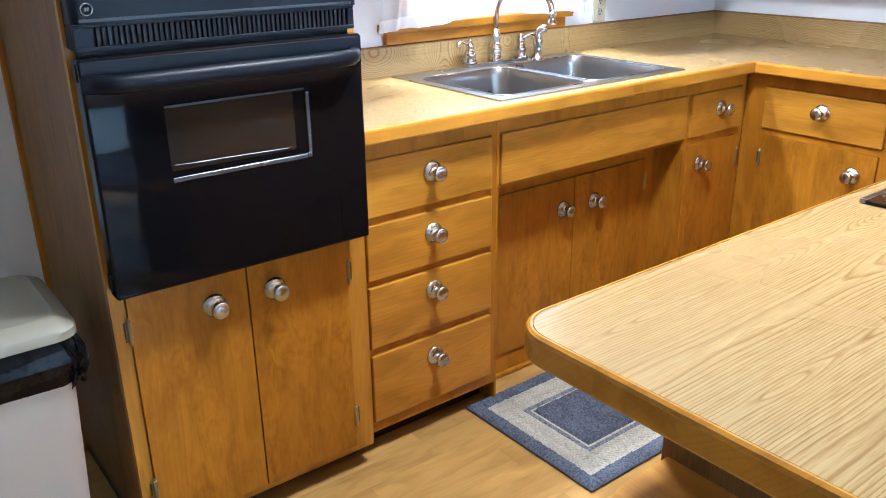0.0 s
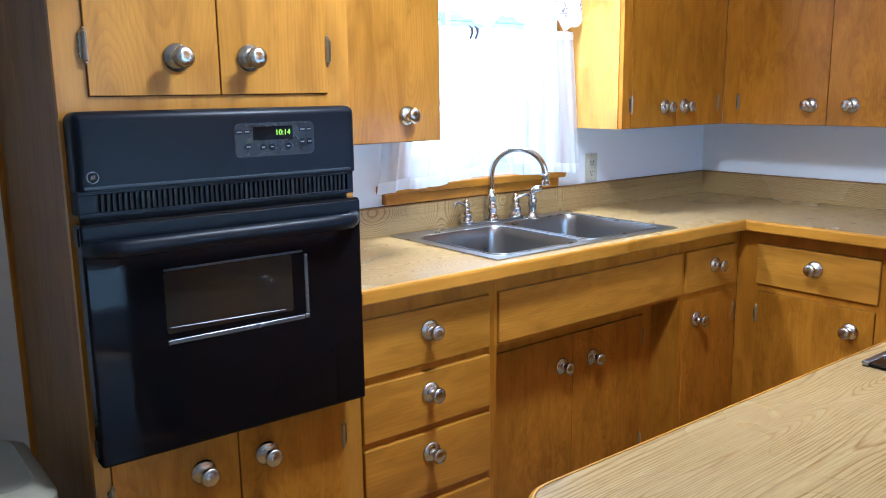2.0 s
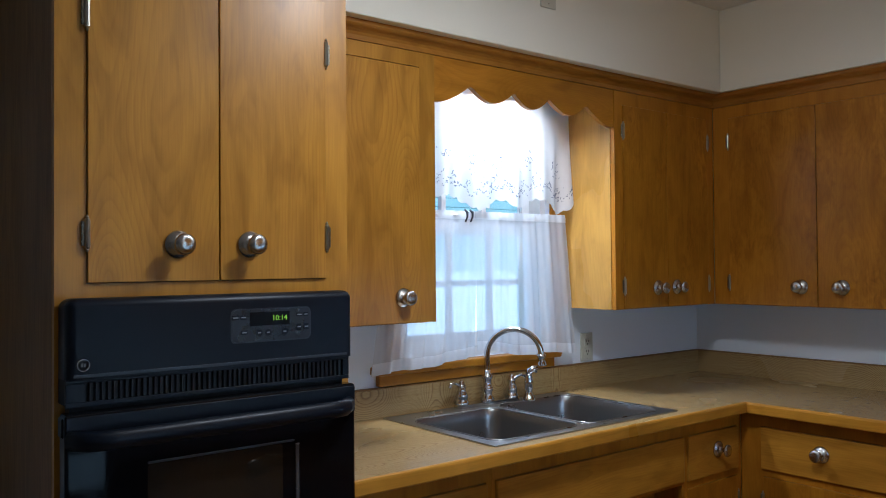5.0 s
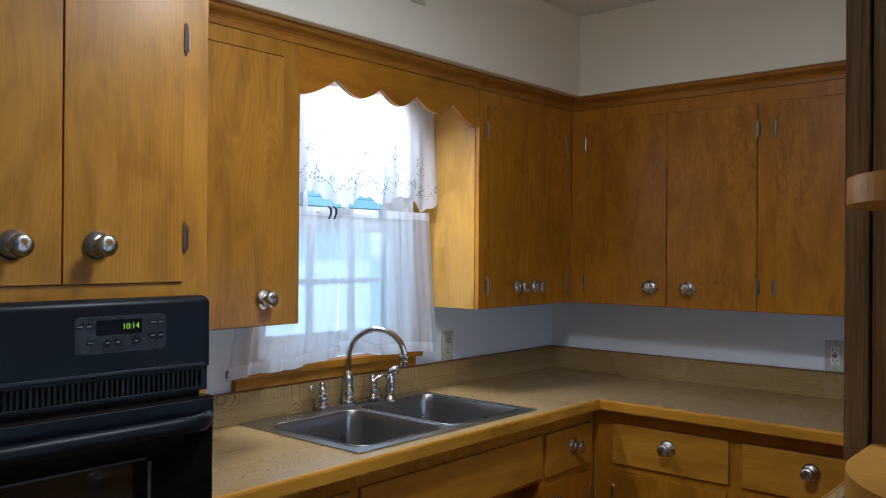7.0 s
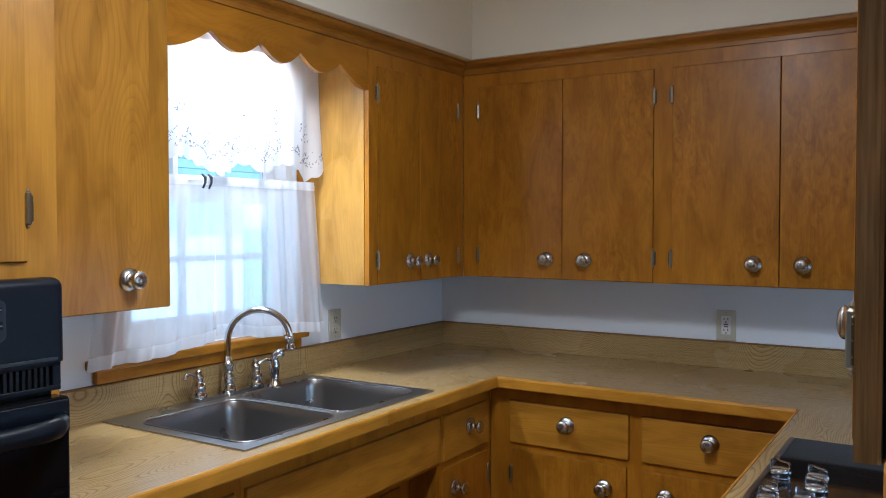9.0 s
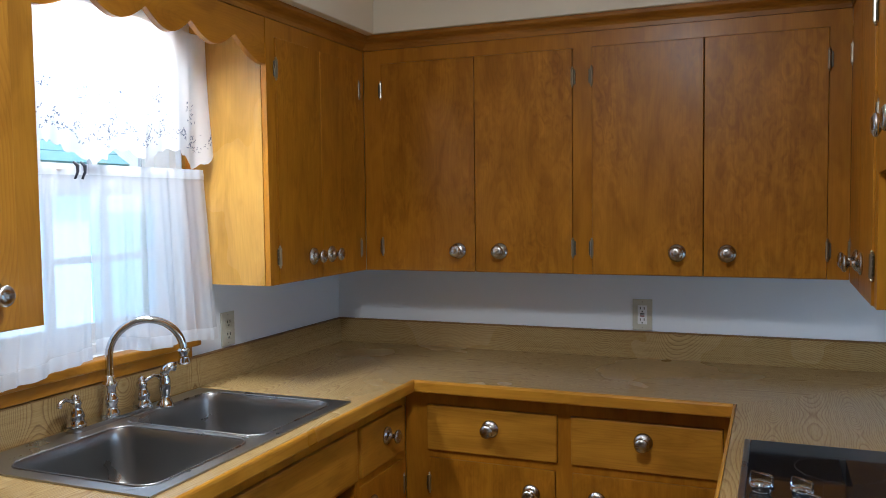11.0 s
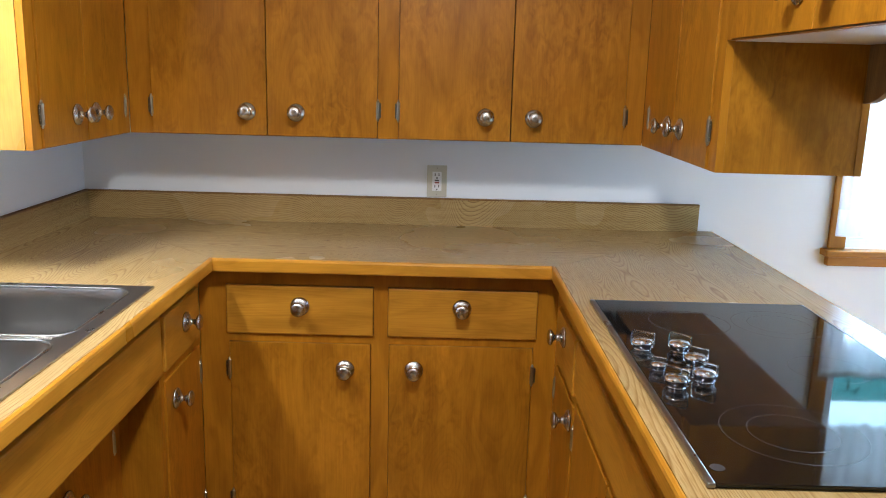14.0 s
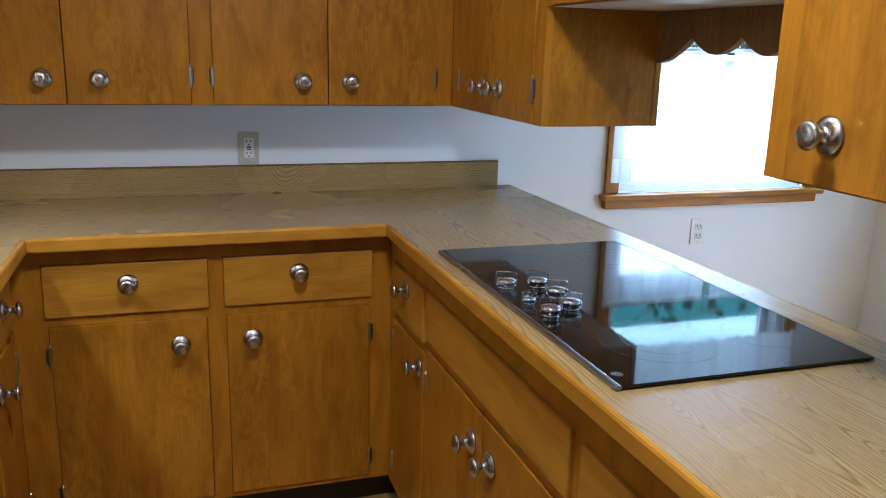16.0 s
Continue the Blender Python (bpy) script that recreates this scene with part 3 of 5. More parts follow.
def build_oven():
    oven = thing("wall_oven", (-2.65, -0.62, 0.64), "black built-in wall oven with a glass door and green clock", "oven")
    x0, x1 = -2.955, -2.333
    # hood-like control head with rounded upper corners
    bm = boxed(x0, x1, -0.6115, -0.668, 1.215, 1.366)
    edges = [e for e in bm.edges if all(v.co.z > 1.3 for v in e.verts) or all(v.co.y < -0.66 for v in e.verts) and abs(e.verts[0].co.x - e.verts[1].co.x) < 0.001]
    bmesh.ops.bevel(bm, geom=edges, offset=0.018, segments=5, profile=0.5, affect="EDGES")
    head = part("control_panel", bm, OVEN_BLACK, oven, "matt black control panel", True)
    me = head.data
    me.set_sharp_from_angle(angle=radians(40))
    part("trim_strip", boxed(x0 + 0.012, x1 - 0.019, -0.6685, -0.6698, 1.2185, 1.2245, 0.0008, 1), OVEN_TRIM, head, "thin grey metal strip")
    part("vent_backing", boxed(x0, x1 - 0.012, -0.6115, -0.655, 1.168, 1.2148), OVEN_SLOT, oven)
    part("vent_frame", boxed(x0, x1 - 0.010, -0.6552, -0.664, 1.208, 1.2146, 0.001, 1), OVEN_BLACK, oven)
    part("vent_frame", boxed(x0, x1 - 0.010, -0.6552, -0.664, 1.164, 1.1725, 0.001, 1), OVEN_BLACK, oven)
    part("vent_frame", boxed(x1 - 0.026, x1 - 0.010, -0.6552, -0.6638, 1.1727, 1.2078, 0.001, 1), OVEN_BLACK, oven)
    part("vent_frame", boxed(x0, x0 + 0.036, -0.6552, -0.6638, 1.1727, 1.2078, 0.001, 1), OVEN_BLACK, oven)
    slat = bake(boxed(-0.0032, 0.0032, 0.0, -0.0075, -0.0174, 0.0174, 0.0008, 1), name="vent_slat")
    slat.materials.append(VENT_SLAT)
    n = 50
    for i in range(n):
        place("vent_slat", slat, oven, (x0 + 0.045 + i * (x1 - x0 - 0.08) / (n - 1), -0.6555, 1.1903))
    # keypad
    kx0, kx1, kz0, kz1 = -2.634, -2.445, 1.262, 1.334
    bm = slab(bmesh.new(), rounded(kx0, kx1, kz0, kz1, 0.012), -0.6682, -0.6692, (0, 2, 1))
    part("keypad_rim", bm, OVEN_TRIM, head)
    bm = slab(bmesh.new(), rounded(kx0 + 0.003, kx1 - 0.003, kz0 + 0.003, kz1 - 0.003, 0.010), -0.6690, -0.6699, (0, 2, 1))
    pad = part("keypad", bm, PANEL_GREY, head)
    part("display", boxed(-2.592, -2.498, -0.6698, -0.6704, 1.297, 1.326), OVEN_GLOSS, pad)
    text_part("10:14", 0.0165, (-2.522, -0.6707, 1.312), Matrix.Rotation(radians(90), 4, "X"), CLOCK_GREEN, pad, "clock_digits", "glowing green digits")
    for bx, bz, w, h in ((-2.624, 1.316, 0.016, 0.009), (-2.606, 1.316, 0.014, 0.009), (-2.604, 1.284, 0.014, 0.009), (-2.474, 1.317, 0.015, 0.008), (-2.458, 1.317, 0.012, 0.008),
                         (-2.475, 1.290, 0.012, 0.014), (-2.457, 1.290, 0.012, 0.014)):
        part("button", boxed(bx - w / 2, bx + w / 2, -0.6699, -0.6708, bz - h / 2, bz + h / 2, 0.0004, 1), OVEN_BLACK, pad)
        part("button_print", boxed(bx - w * 0.36, bx + w * 0.36, -0.6709, -0.6712, bz - 0.0012, bz + 0.0012), PRINT_GREY, pad)
    for bx in (-2.570, -2.549, -2.510):
        bm = lathe(bmesh.new(), [(0.0078, 0), (0.0078, 0.0009)], Matrix.Translation((bx, -0.6699, 1.282)) @ OUT["north"], 6 if bx < -2.53 else 20)
        part("button", bm, OVEN_BLACK, pad)
        part("button_print", boxed(bx - 0.0035, bx + 0.0035, -0.6710, -0.6713, 1.2808, 1.2832), PRINT_GREY, pad)
    bm = lathe(bmesh.new(), [(0.0115, 0), (0.0115, 0.0012), (0.0101, 0.0012), (0.0101, 0.0)], Matrix.Translation((-2.925, -0.6682, 1.242)) @ OUT["north"], 28)
    part("round_badge", bm, BADGE, head, "small round silver badge")
    part("badge_mark", boxed(-2.9290, -2.9262, -0.6682, -0.6692, 1.2385, 1.2455, 0.0004, 1), BADGE, head)
    part("badge_mark", boxed(-2.9238, -2.9210, -0.6682, -0.6692, 1.2385, 1.2455, 0.0004, 1), BADGE, head)
    # door
    part("door_gasket", boxed(x0 + 0.012, x1 - 0.014, -0.6115, -0.640, 0.668, 1.163), OVEN_SLOT, oven)
    door = part("oven_door", boxed(x0 - 0.006, x1 - 0.006, -0.6405, -0.684, 0.660, 1.154, 0.006, 3), OVEN_GLOSS, oven, "glossy black glass door")
    part("door_top_band", boxed(x0 - 0.004, x1 - 0.008, -0.6842, -0.6862, 1.092, 1.149, 0.001, 1), OVEN_BLACK, door)
    wx0, wx1, wz0, wz1 = -2.812, -2.484, 0.889, 1.043
    bm = slab(bmesh.new(), rounded(wx0, wx1 - 0.040, wz0 + 0.024, wz1, 0.006), -0.6841, -0.6850, (0, 2, 1))
    pane = part("window_glass", bm, OVEN_GLASS, door, "dark see-through glass")
    part("rack_bar", tube(bmesh.new(), [(wx0 + 0.006, -0.6852, wz0 + 0.036), (wx1 - 0.060, -0.6852, wz0 + 0.030)], 0.0011, 6), RIM_GLINT_RACK_GREY, pane, "thin steel oven rack bar")
    # Light caught by the rim's right and bottom is painted as grey bars.
    bars = ((wx0, wx1 - 0.012, wz0, wz0 + 0.010, RIM_GLINT_RACK_GREY), (wx1 - 0.009, wx1, wz0 + 0.012, wz1 - 0.004, RIM_GLINT_RACK_GREY), (wx1 - 0.011, wx1 - 0.001, wz0 + 0.001, wz0 + 0.0115, RIM_GLINT_RACK_GREY),
            (wx0, wx1 - 0.012, wz1 + 0.001, wz1 + 0.006, OVEN_TRIM))
    for a0, a1, c0, c1, finish in bars:
        part("window_rim", boxed(a0, a1, -0.6841, -0.6864, c0, c1, 0.0011, 1), finish, door, "narrow bevelled window rim, its glint painted grey")
    bm = bmesh.new()
    n = 22
    pts, rad = [], []
    for i in range(n + 1):
        s = i / n
        lift = min(1, math.sin(math.pi * min(s, 1 - s) / 0.16) if min(s, 1 - s) < 0.08 else 1)
        pts.append((x0 + 0.002 + s * (x1 - x0 - 0.026), -0.684 - 0.040 * lift, 1.108))
        rad.append(0.0150)
    tube(bm, pts, rad, 14)
    bmesh.ops.scale(bm, vec=(1, 1, 1.25), verts=bm.verts, space=Matrix.Translation((0, 0, -1.108)))
    part("handle", bm, OVEN_BLACK, door, "curved satin black bar handle", True)
    for z in (1.135, 0.70):
        part("door_hinge", boxed(x0 - 0.008, x0 + 0.003, -0.640, -0.668, z - 0.025, z + 0.012, 0.002, 1), OVEN_BLACK, oven)
    return oven


def rounded(a0, a1, b0, b1, r, n=5):
    """The outline of a rectangle with round corners."""
    pts = []
    for ca, cb, start in ((a1 - r, b1 - r, 0), (a0 + r, b1 - r, 90), (a0 + r, b0 + r, 180), (a1 - r, b0 + r, 270)):
        for i in range(n + 1):
            t = radians(start + 90 * i / n)
            pts.append((ca + r * math.cos(t), cb + r * math.sin(t)))
    return pts


OVEN_GLASS = plain("smoked_oven_window", (0.020, 0.016, 0.012), 0.03, 0.0, 30.0, 0.15, 0.0, spec=0.45)
build_oven()

# ---- base cabinets, north run ----
BW = 0.575
TOPV = 0.8745
drawers = thing("drawer_cabinet", (-2.07, -0.3, FLOOR), "honey-stained birch cabinet with four drawers", "cabinet", "base cabinets")
rects = [(-2.288, -1.845, 0.660, 0.820), (-2.288, -1.845, 0.480, 0.642), (-2.288, -1.845, 0.274, 0.464), (-2.288, -1.845, 0.036, 0.254)]
carcass("north", drawers, -2.3115, -1.825, 0.002, TOPV, 0.001, BW, rects)
for r, kz in zip(rects, (0.757, 0.578, 0.402, 0.187)):
    leaf_front("drawer", "north", drawers, r, BW + 0.004, DRAWER_X, (-2.068, kz), bevel=0.004)
part("toe_kick", boxed(-2.3105, -1.826, -0.505, -0.02, FLOOR, 0.0015), KICK, drawers)
part("side_panel", boxed(-1.8245, -1.815, -BW, -0.45, FLOOR + 0.002, 0.66), PLY, drawers)

sinkbase = thing("sink_cabinet", (-1.37, -0.3, FLOOR), "honey-stained birch sink cabinet with recessed double doors", "cabinet", "base cabinets")
part("apron_frame", face("north", -1.824, -0.931, 0.655, TOPV, BW - FRAME_T, BW, [(-1.812, -0.938, 0.664, 0.822)]), FRAME_Z, sinkbase)
leaf_front("apron_panel", "north", sinkbase, (-1.812, -0.938, 0.664, 0.822), BW + 0.004, DRAWER_X, bevel=0.004)
RW = 0.462
SL, SR = (-1.78, -1.372, 0.01, 0.585), (-1.372, -1.000, 0.01, 0.585)
part("body", side_box("north", -1.814, -0.946, FLOOR, 0.6545, 0.001, RW - 0.02), INSIDE_SHADE, sinkbase)
part("face_frame", face("north", -1.814, -0.946, FLOOR, 0.654, RW - FRAME_T, RW, [SL, SR]), FRAME_Z, sinkbase)
leaf_front("door", "north", sinkbase, SL, RW, PLY, (-1.425, 0.480), "low", (0.50, 0.09))
leaf_front("door", "north", sinkbase, SR, RW, PLY, (-1.272, 0.480), "high", (0.50, 0.09))
# Shade under the apron, painted as a dark board.
part("apron_bottom", boxed(-1.813, -0.947, -BW + 0.02, -RW - 0.001, 0.656, 0.664), INSIDE_SHADE, sinkbase)
part("floor_strip", boxed(-1.813, -0.947, -RW - 0.001, -RW - 0.016, FLOOR + 0.001, FLOOR + 0.018, 0.005), FRAME_Z, sinkbase)

corner = thing("corner_cabinet", (-0.75, -0.3, FLOOR), "honey-stained birch corner cabinet with one drawer and one door", "cabinet", "base cabinets")
CD, CDR = (-0.915, -0.605, 0.662, 0.820), (-0.915, -0.605, 0.04, 0.638)
carcass("north", corner, -0.930, -0.577, 0.0, TOPV, 0.001, BW, [CD, CDR])
leaf_front("drawer", "north", corner, CD, BW + 0.004, DRAWER_X, (-0.742, 0.752), bevel=0.004)
leaf_front("door", "north", corner, CDR, BW, PLY, (-0.838, 0.560), "high", (0.55, 0.12))
part("side_panel", boxed(-0.945, -0.9305, -BW, -0.45, FLOOR + 0.002, 0.6545), PLY, corner)
part("toe_kick", boxed(-0.929, -0.578, -0.505, -0.02, FLOOR, -0.0005), KICK, corner)

# ---- base cabinets, east run ----
eastbase = thing("base_cabinet", (-0.3, -1.13, FLOOR), "honey-stained birch base cabinet, two drawers over two doors", "cabinet", "base cabinets")
erects = [(-1.108, -0.658, 0.668, 0.824), (-1.607, -1.150, 0.668, 0.824), (-1.100, -0.665, 0.045, 0.643), (-1.598, -1.155, 0.045, 0.643)]
carcass("east", eastbase, -1.668, -0.576, 0.03, TOPV, 0.001, BW, erects)
leaf_front("drawer", "east", eastbase, erects[0], BW + 0.004, DRAWER_Y, (-0.884, 0.760), bevel=0.004)
leaf_front("drawer", "east", eastbase, erects[1], BW + 0.004, DRAWER_Y, (-1.376, 0.764), bevel=0.004)
leaf_front("door", "east", eastbase, erects[2], BW, PLY, (-1.021, 0.561), "high", (0.555, 0.115))
leaf_front("door", "east", eastbase, erects[3], BW, PLY, (-1.233, 0.563), "low", (0.555, 0.115))
part("toe_kick", boxed(-0.515, -0.02, -1.72, -0.578, FLOOR, 0.0295), KICK, eastbase)

# ---- peninsula base ----
SW, SBACK = -1.668, -2.245


def south_front(kind, unit, rect, w, material, knob_at=None, hinges=None, hinge_v=(), bevel=0.0025):
    return leaf_front(kind, "south", unit, rect, w, material, knob_at, hinges, hinge_v, bevel)


pen = thing("peninsula_cabinet", (-1.5, -1.95, FLOOR), "honey-stained birch peninsula cabinet below the cooktop", "cabinet", "base cabinets")
prects = [(-0.962, -0.640, 0.640, 0.798), (-0.962, -0.640, 0.040, 0.615), (-1.848, -0.985, 0.664, 0.806), (-1.418, -0.992, 0.040, 0.638), (-1.848, -1.422, 0.040, 0.638),
          (-2.365, -1.885, 0.640, 0.798), (-2.365, -1.885, 0.040, 0.615)]
part("body", box(bmesh.new(), -2.42, -0.60, SBACK, SW - 0.02, 0.02, TOPV), INSIDE_SHADE, pen)
part("face_frame", face("south", -2.42, -0.576, 0.02, TOPV, SW - FRAME_T, SW, prects), FRAME_Z, pen)
south_front("drawer", pen, prects[0], SW + 0.004, DRAWER_X, (-0.795, 0.750), bevel=0.004)
south_front("door", pen, prects[1], SW, PLY, (-0.925, 0.560), "high", (0.54, 0.12))
south_front("apron_panel", pen, prects[2], SW + 0.004, DRAWER_X, bevel=0.004)
south_front("door", pen, prects[3], SW, PLY, (-1.365, 0.545), "high", (0.54, 0.12))
south_front("door", pen, prects[4], SW, PLY, (-1.485, 0.545), "low", (0.54, 0.12))
south_front("drawer", pen, prects[5], SW + 0.004, DRAWER_X, (-2.125, 0.742), bevel=0.004)
south_front("door", pen, prects[6], SW, PLY, (-1.94, 0.545), "low", (0.54, 0.12))
part("end_panel", boxed(-2.434, -2.4205, SBACK, SW, FLOOR, TOPV), DARK_OAK, pen, "brown oak end panel")
part("back_panel", boxed(-2.434, -0.002, SBACK - 0.014, SBACK - 0.001, FLOOR, TOPV), PLY, pen)
part("toe_kick", boxed(-2.419, -0.52, SBACK, SW - 0.075, FLOOR, 0.0195), KICK, pen)


def half_round(x0, y0, y1, depth, n=44):
    """An outline that runs straight out from x0 and closes in a round nose."""
    mid, half = (y0 + y1) / 2, abs(y1 - y0) / 2
    straight = depth * 0.35
    pts = [(x0, y1), (x0, y0)]
    for i in range(n + 1):
        t = math.pi * i / n
        pts.append((x0 - straight - (depth - straight) * math.sin(t), mid + (y0 - mid) * math.cos(t)))
    return pts


for z in (0.235, 0.575):
    part("end_shelf", slab(bmesh.new(), half_round(-2.4345, SBACK, SW - 0.012, 0.265), z, z + 0.024), SHELF_WOOD, pen, "rounded open end shelf")

# ---- countertops ----
CT0, CT = 0.8755, 0.915
worktop = thing("countertop", (-0.3, -1.1, 0.875), "oak-patterned laminate countertop with honey wood edging", "countertop")
SX0, SX1, SY0, SY1 = -1.822, -0.982, -0.588, -0.040


def north_top():
    """The top with the sink's cut-out, mitred at the corner."""
    hx0, hx1, hy0, hy1 = SX0 + 0.012, SX1 - 0.012, SY0 + 0.012, SY1 - 0.012
    ys = [-0.628, hy0, hy1, -0.001]
    bm = bmesh.new()
    g = [[bm.verts.new((x, y, CT0)) for x in (-2.3115, hx0, hx1, y)] for y in ys]
    faces = [bm.faces.new((g[j][i], g[j][i + 1], g[j + 1][i + 1], g[j + 1][i])) for j in range(3) for i in range(3) if (i, j) != (1, 1)]
    up = bmesh.ops.extrude_face_region(bm, geom=faces)["geom"]
    bmesh.ops.translate(bm, verts=[v for v in up if isinstance(v, bmesh.types.BMVert)], vec=(0, 0, CT - CT0))
    return bm


part("laminate_top", north_top(), LAM_X, worktop)
PI, PO, PE = -1.645, -2.303, -2.735
part("laminate_top", slab(bmesh.new(), [(-0.6285, -0.6295), (-0.0005, -0.0015), (-0.0005, PO + 0.0005), (-0.6285, PI)], CT0, CT), LAM_Y, worktop)
out = [(-0.0012, PO), (-0.6292, PI - 0.0005)]
r = 0.055
out += [(PE + r - r * math.sin(t), PI - r + r * math.cos(t)) for t in (radians(90 * i / 8) for i in range(9))]
out += [(PE + r - r * math.cos(t), PO + r - r * math.sin(t)) for t in (radians(90 * i / 8) for i in range(9))]
part("laminate_top", slab(bmesh.new(), out, CT0, CT), LAM_X, worktop)


def edging(line, thick, z0, z1, material, inset=0.0012):
    """A solid wood lip that follows a line of points on its right-hand side, its outer corners rounded."""
    bm = bmesh.new()
    rows = []
    prof = [(0.0, z0), (thick - 0.005, z0), (thick - 0.0015, z0 + 0.0015), (thick, z0 + 0.005), (thick, z1 - 0.008), (thick - 0.002, z1 - 0.003), (thick - 0.006, z1), (0.0, z1)]
    pts = [Vector((*p, 0)) for p in line]
    for i, p in enumerate(pts):
        a = (pts[i] - pts[i - 1]).normalized() if i else (pts[1] - pts[0]).normalized()
        b = (pts[i + 1] - pts[i]).normalized() if i < len(pts) - 1 else a
        na, nb = Vector((a.y, -a.x, 0)), Vector((b.y, -b.x, 0))
        nrm = (na + nb).normalized()
        k = 1 / max(0.3, nrm.dot(na))
        rows.append([bm.verts.new((p.x + nrm.x * k * (d + inset), p.y + nrm.y * k * (d + inset), z)) for d, z in prof])
    m = len(prof)
    for a, b in zip(rows, rows[1:]):
        for k in range(m):
            bm.faces.new((a[k], a[(k + 1) % m], b[(k + 1) % m], b[k]))
    bm.faces.new(rows[0])
    bm.faces.new(rows[-1][::-1])
    return bm


LIP = 0.009
part("wood_edge", edging([(-2.3115, -0.628), (-0.628, -0.628)], LIP, CT0 - 0.001, CT + 0.0004, EDGE_X), EDGE_X, worktop, "honey wood edging")
part("wood_edge", edging([(-0.6285, -0.638), (-0.6285, PI + 0.0105)], LIP, CT0 - 0.001, CT + 0.0004, EDGE_Y), EDGE_Y, worktop, "honey wood edging")
rim = [(-0.629, PI)] + out[2:] + [(-0.002, PO)]
part("wood_edge", edging(rim, LIP, CT0 - 0.001, CT + 0.0004, EDGE_X), EDGE_X, worktop, "honey wood edging")
BS = 1.010
part("backsplash", boxed(-2.3105, -0.0195, -0.0190, -0.001, CT + 0.0002, BS), STRIP_X, worktop)
part("backsplash", boxed(-0.0190, -0.001, -2.248, -0.001, CT + 0.0002, BS), STRIP_Y, worktop)
part("backsplash_cap", boxed(-2.3105, -0.0215, -0.0205, -0.001, BS + 0.0002, BS + 0.005, 0.001, 1), DARK_OAK, worktop)
part("backsplash_cap", boxed(-0.0205, -0.001, -2.2490, -0.001, BS + 0.0003, BS + 0.0052, 0.001, 1), DARK_OAK, worktop)

# ---- sink ----


def bowl(bm, x0, x1, y0, y1, top, depth, r=0.05, n=5):
    """The inside of a pressed bowl: rounded walls that draw in to a dished bottom."""
    rows = []
    for inset, z in ((0, top), (0.003, top - 0.006), (0.006, top - 0.03), (0.012, top - depth * 0.6), (0.018, top - depth + 0.03), (0.03, top - depth + 0.010), (0.055, top - depth)):
        rows.append([bm.verts.new((a, b, z)) for a, b in rounded(x0 + inset, x1 - inset, y0 + inset, y1 - inset, max(r - inset * 0.3, 0.01), n)])
    m = len(rows[0])
    for a, b in zip(rows, rows[1:]):
        for i in range(m):
            bm.faces.new((a[i], a[(i + 1) % m], b[(i + 1) % m], b[i]))
    bm.faces.new(rows[-1])
    return rows[0]


def build_sink():
    sink = thing("kitchen_sink", (-1.40, -0.31, 0.74), "double-bowl stainless steel sink set into the countertop", "sink")
    top = CT + 0.0045
    bowls = [(-1.784, -1.418, -0.552, -0.135), (-1.392, -1.016, -0.552, -0.105)]
    bm = bmesh.new()
    # the deck: two halves, each a ring of faces between the rim and a bowl
    n = 5
    for (x0, x1, y0, y1), (a0, a1) in zip(bowls, ((SX0, -1.405), (-1.405, SX1))):
        inner = [bm.verts.new((a, b, top)) for a, b in rounded(x0, x1, y0, y1, 0.05, n)]
        outer = []
        for a, b in rounded(x0, x1, y0, y1, 0.05, n):
            cx, cy = (x0 + x1) / 2, (y0 + y1) / 2
            dx, dy = a - cx, b - cy
            k = min((a1 - cx) / dx if dx > 1e-6 else ((a0 - cx) / dx if dx < -1e-6 else 9e9), (SY1 - cy) / dy if dy > 1e-6 else ((SY0 - cy) / dy if dy < -1e-6 else 9e9))
            outer.append((cx + dx * k, cy + dy * k))
        ov = [bm.verts.new((a, b, top)) for a, b in outer]
        m = len(inner)
        for i in range(m):
            j = (i + 1) % m
            bm.faces.new((ov[i], ov[j], inner[j], inner[i]))
            pa, pb = outer[i], outer[j]
            if abs(pa[0] - pb[0]) > 1e-5 and abs(pa[1] - pb[1]) > 1e-5:
                cxx = a1 if max(pa[0], pb[0]) > a1 - 1e-5 else a0
                cyy = SY1 if max(pa[1], pb[1]) > SY1 - 1e-5 else SY0
                bm.faces.new((ov[j], ov[i], bm.verts.new((cxx, cyy, top))))
    bmesh.ops.remove_doubles(bm, verts=bm.verts, dist=0.0004)
    rim_edges = [e for e in bm.edges if e.is_boundary and all(v.co.x < SX0 + 1e-4 or v.co.x > SX1 - 1e-4 or v.co.y < SY0 + 1e-4 or v.co.y > SY1 - 1e-4 for v in e.verts)]
    down = bmesh.ops.extrude_edge_only(bm, edges=rim_edges)["geom"]
    for v in down:
        if isinstance(v, bmesh.types.BMVert):
            v.co.z = CT + 0.0006
    part("deck", bm, STEEL, sink, "flat steel rim and deck")
    for b in bowls:
        bm = bmesh.new()
        bowl(bm, *b, top, 0.165)
        lathe(bm, [(0.043, 0.0), (0.043, 0.003), (0.034, 0.003), (0.030, 0.0015), (0.002, 0.0015)], Matrix.Translation(((b[0] + b[1]) / 2, (b[2] + b[3]) / 2, top - 0.165 + 0.0005)), 20)
        part("bowl", bm, STEEL, sink, "deep rounded steel bowl", True)
        bm = bmesh.new()
        pts = [(a, c, top + 0.0004) for a, c in rounded(*b, 0.05, 6)]
        tube(bm, pts + pts[:2], 0.0028, 6)
        part("bowl_lip", bm, STEEL, sink, "", True)
    return sink


build_sink()


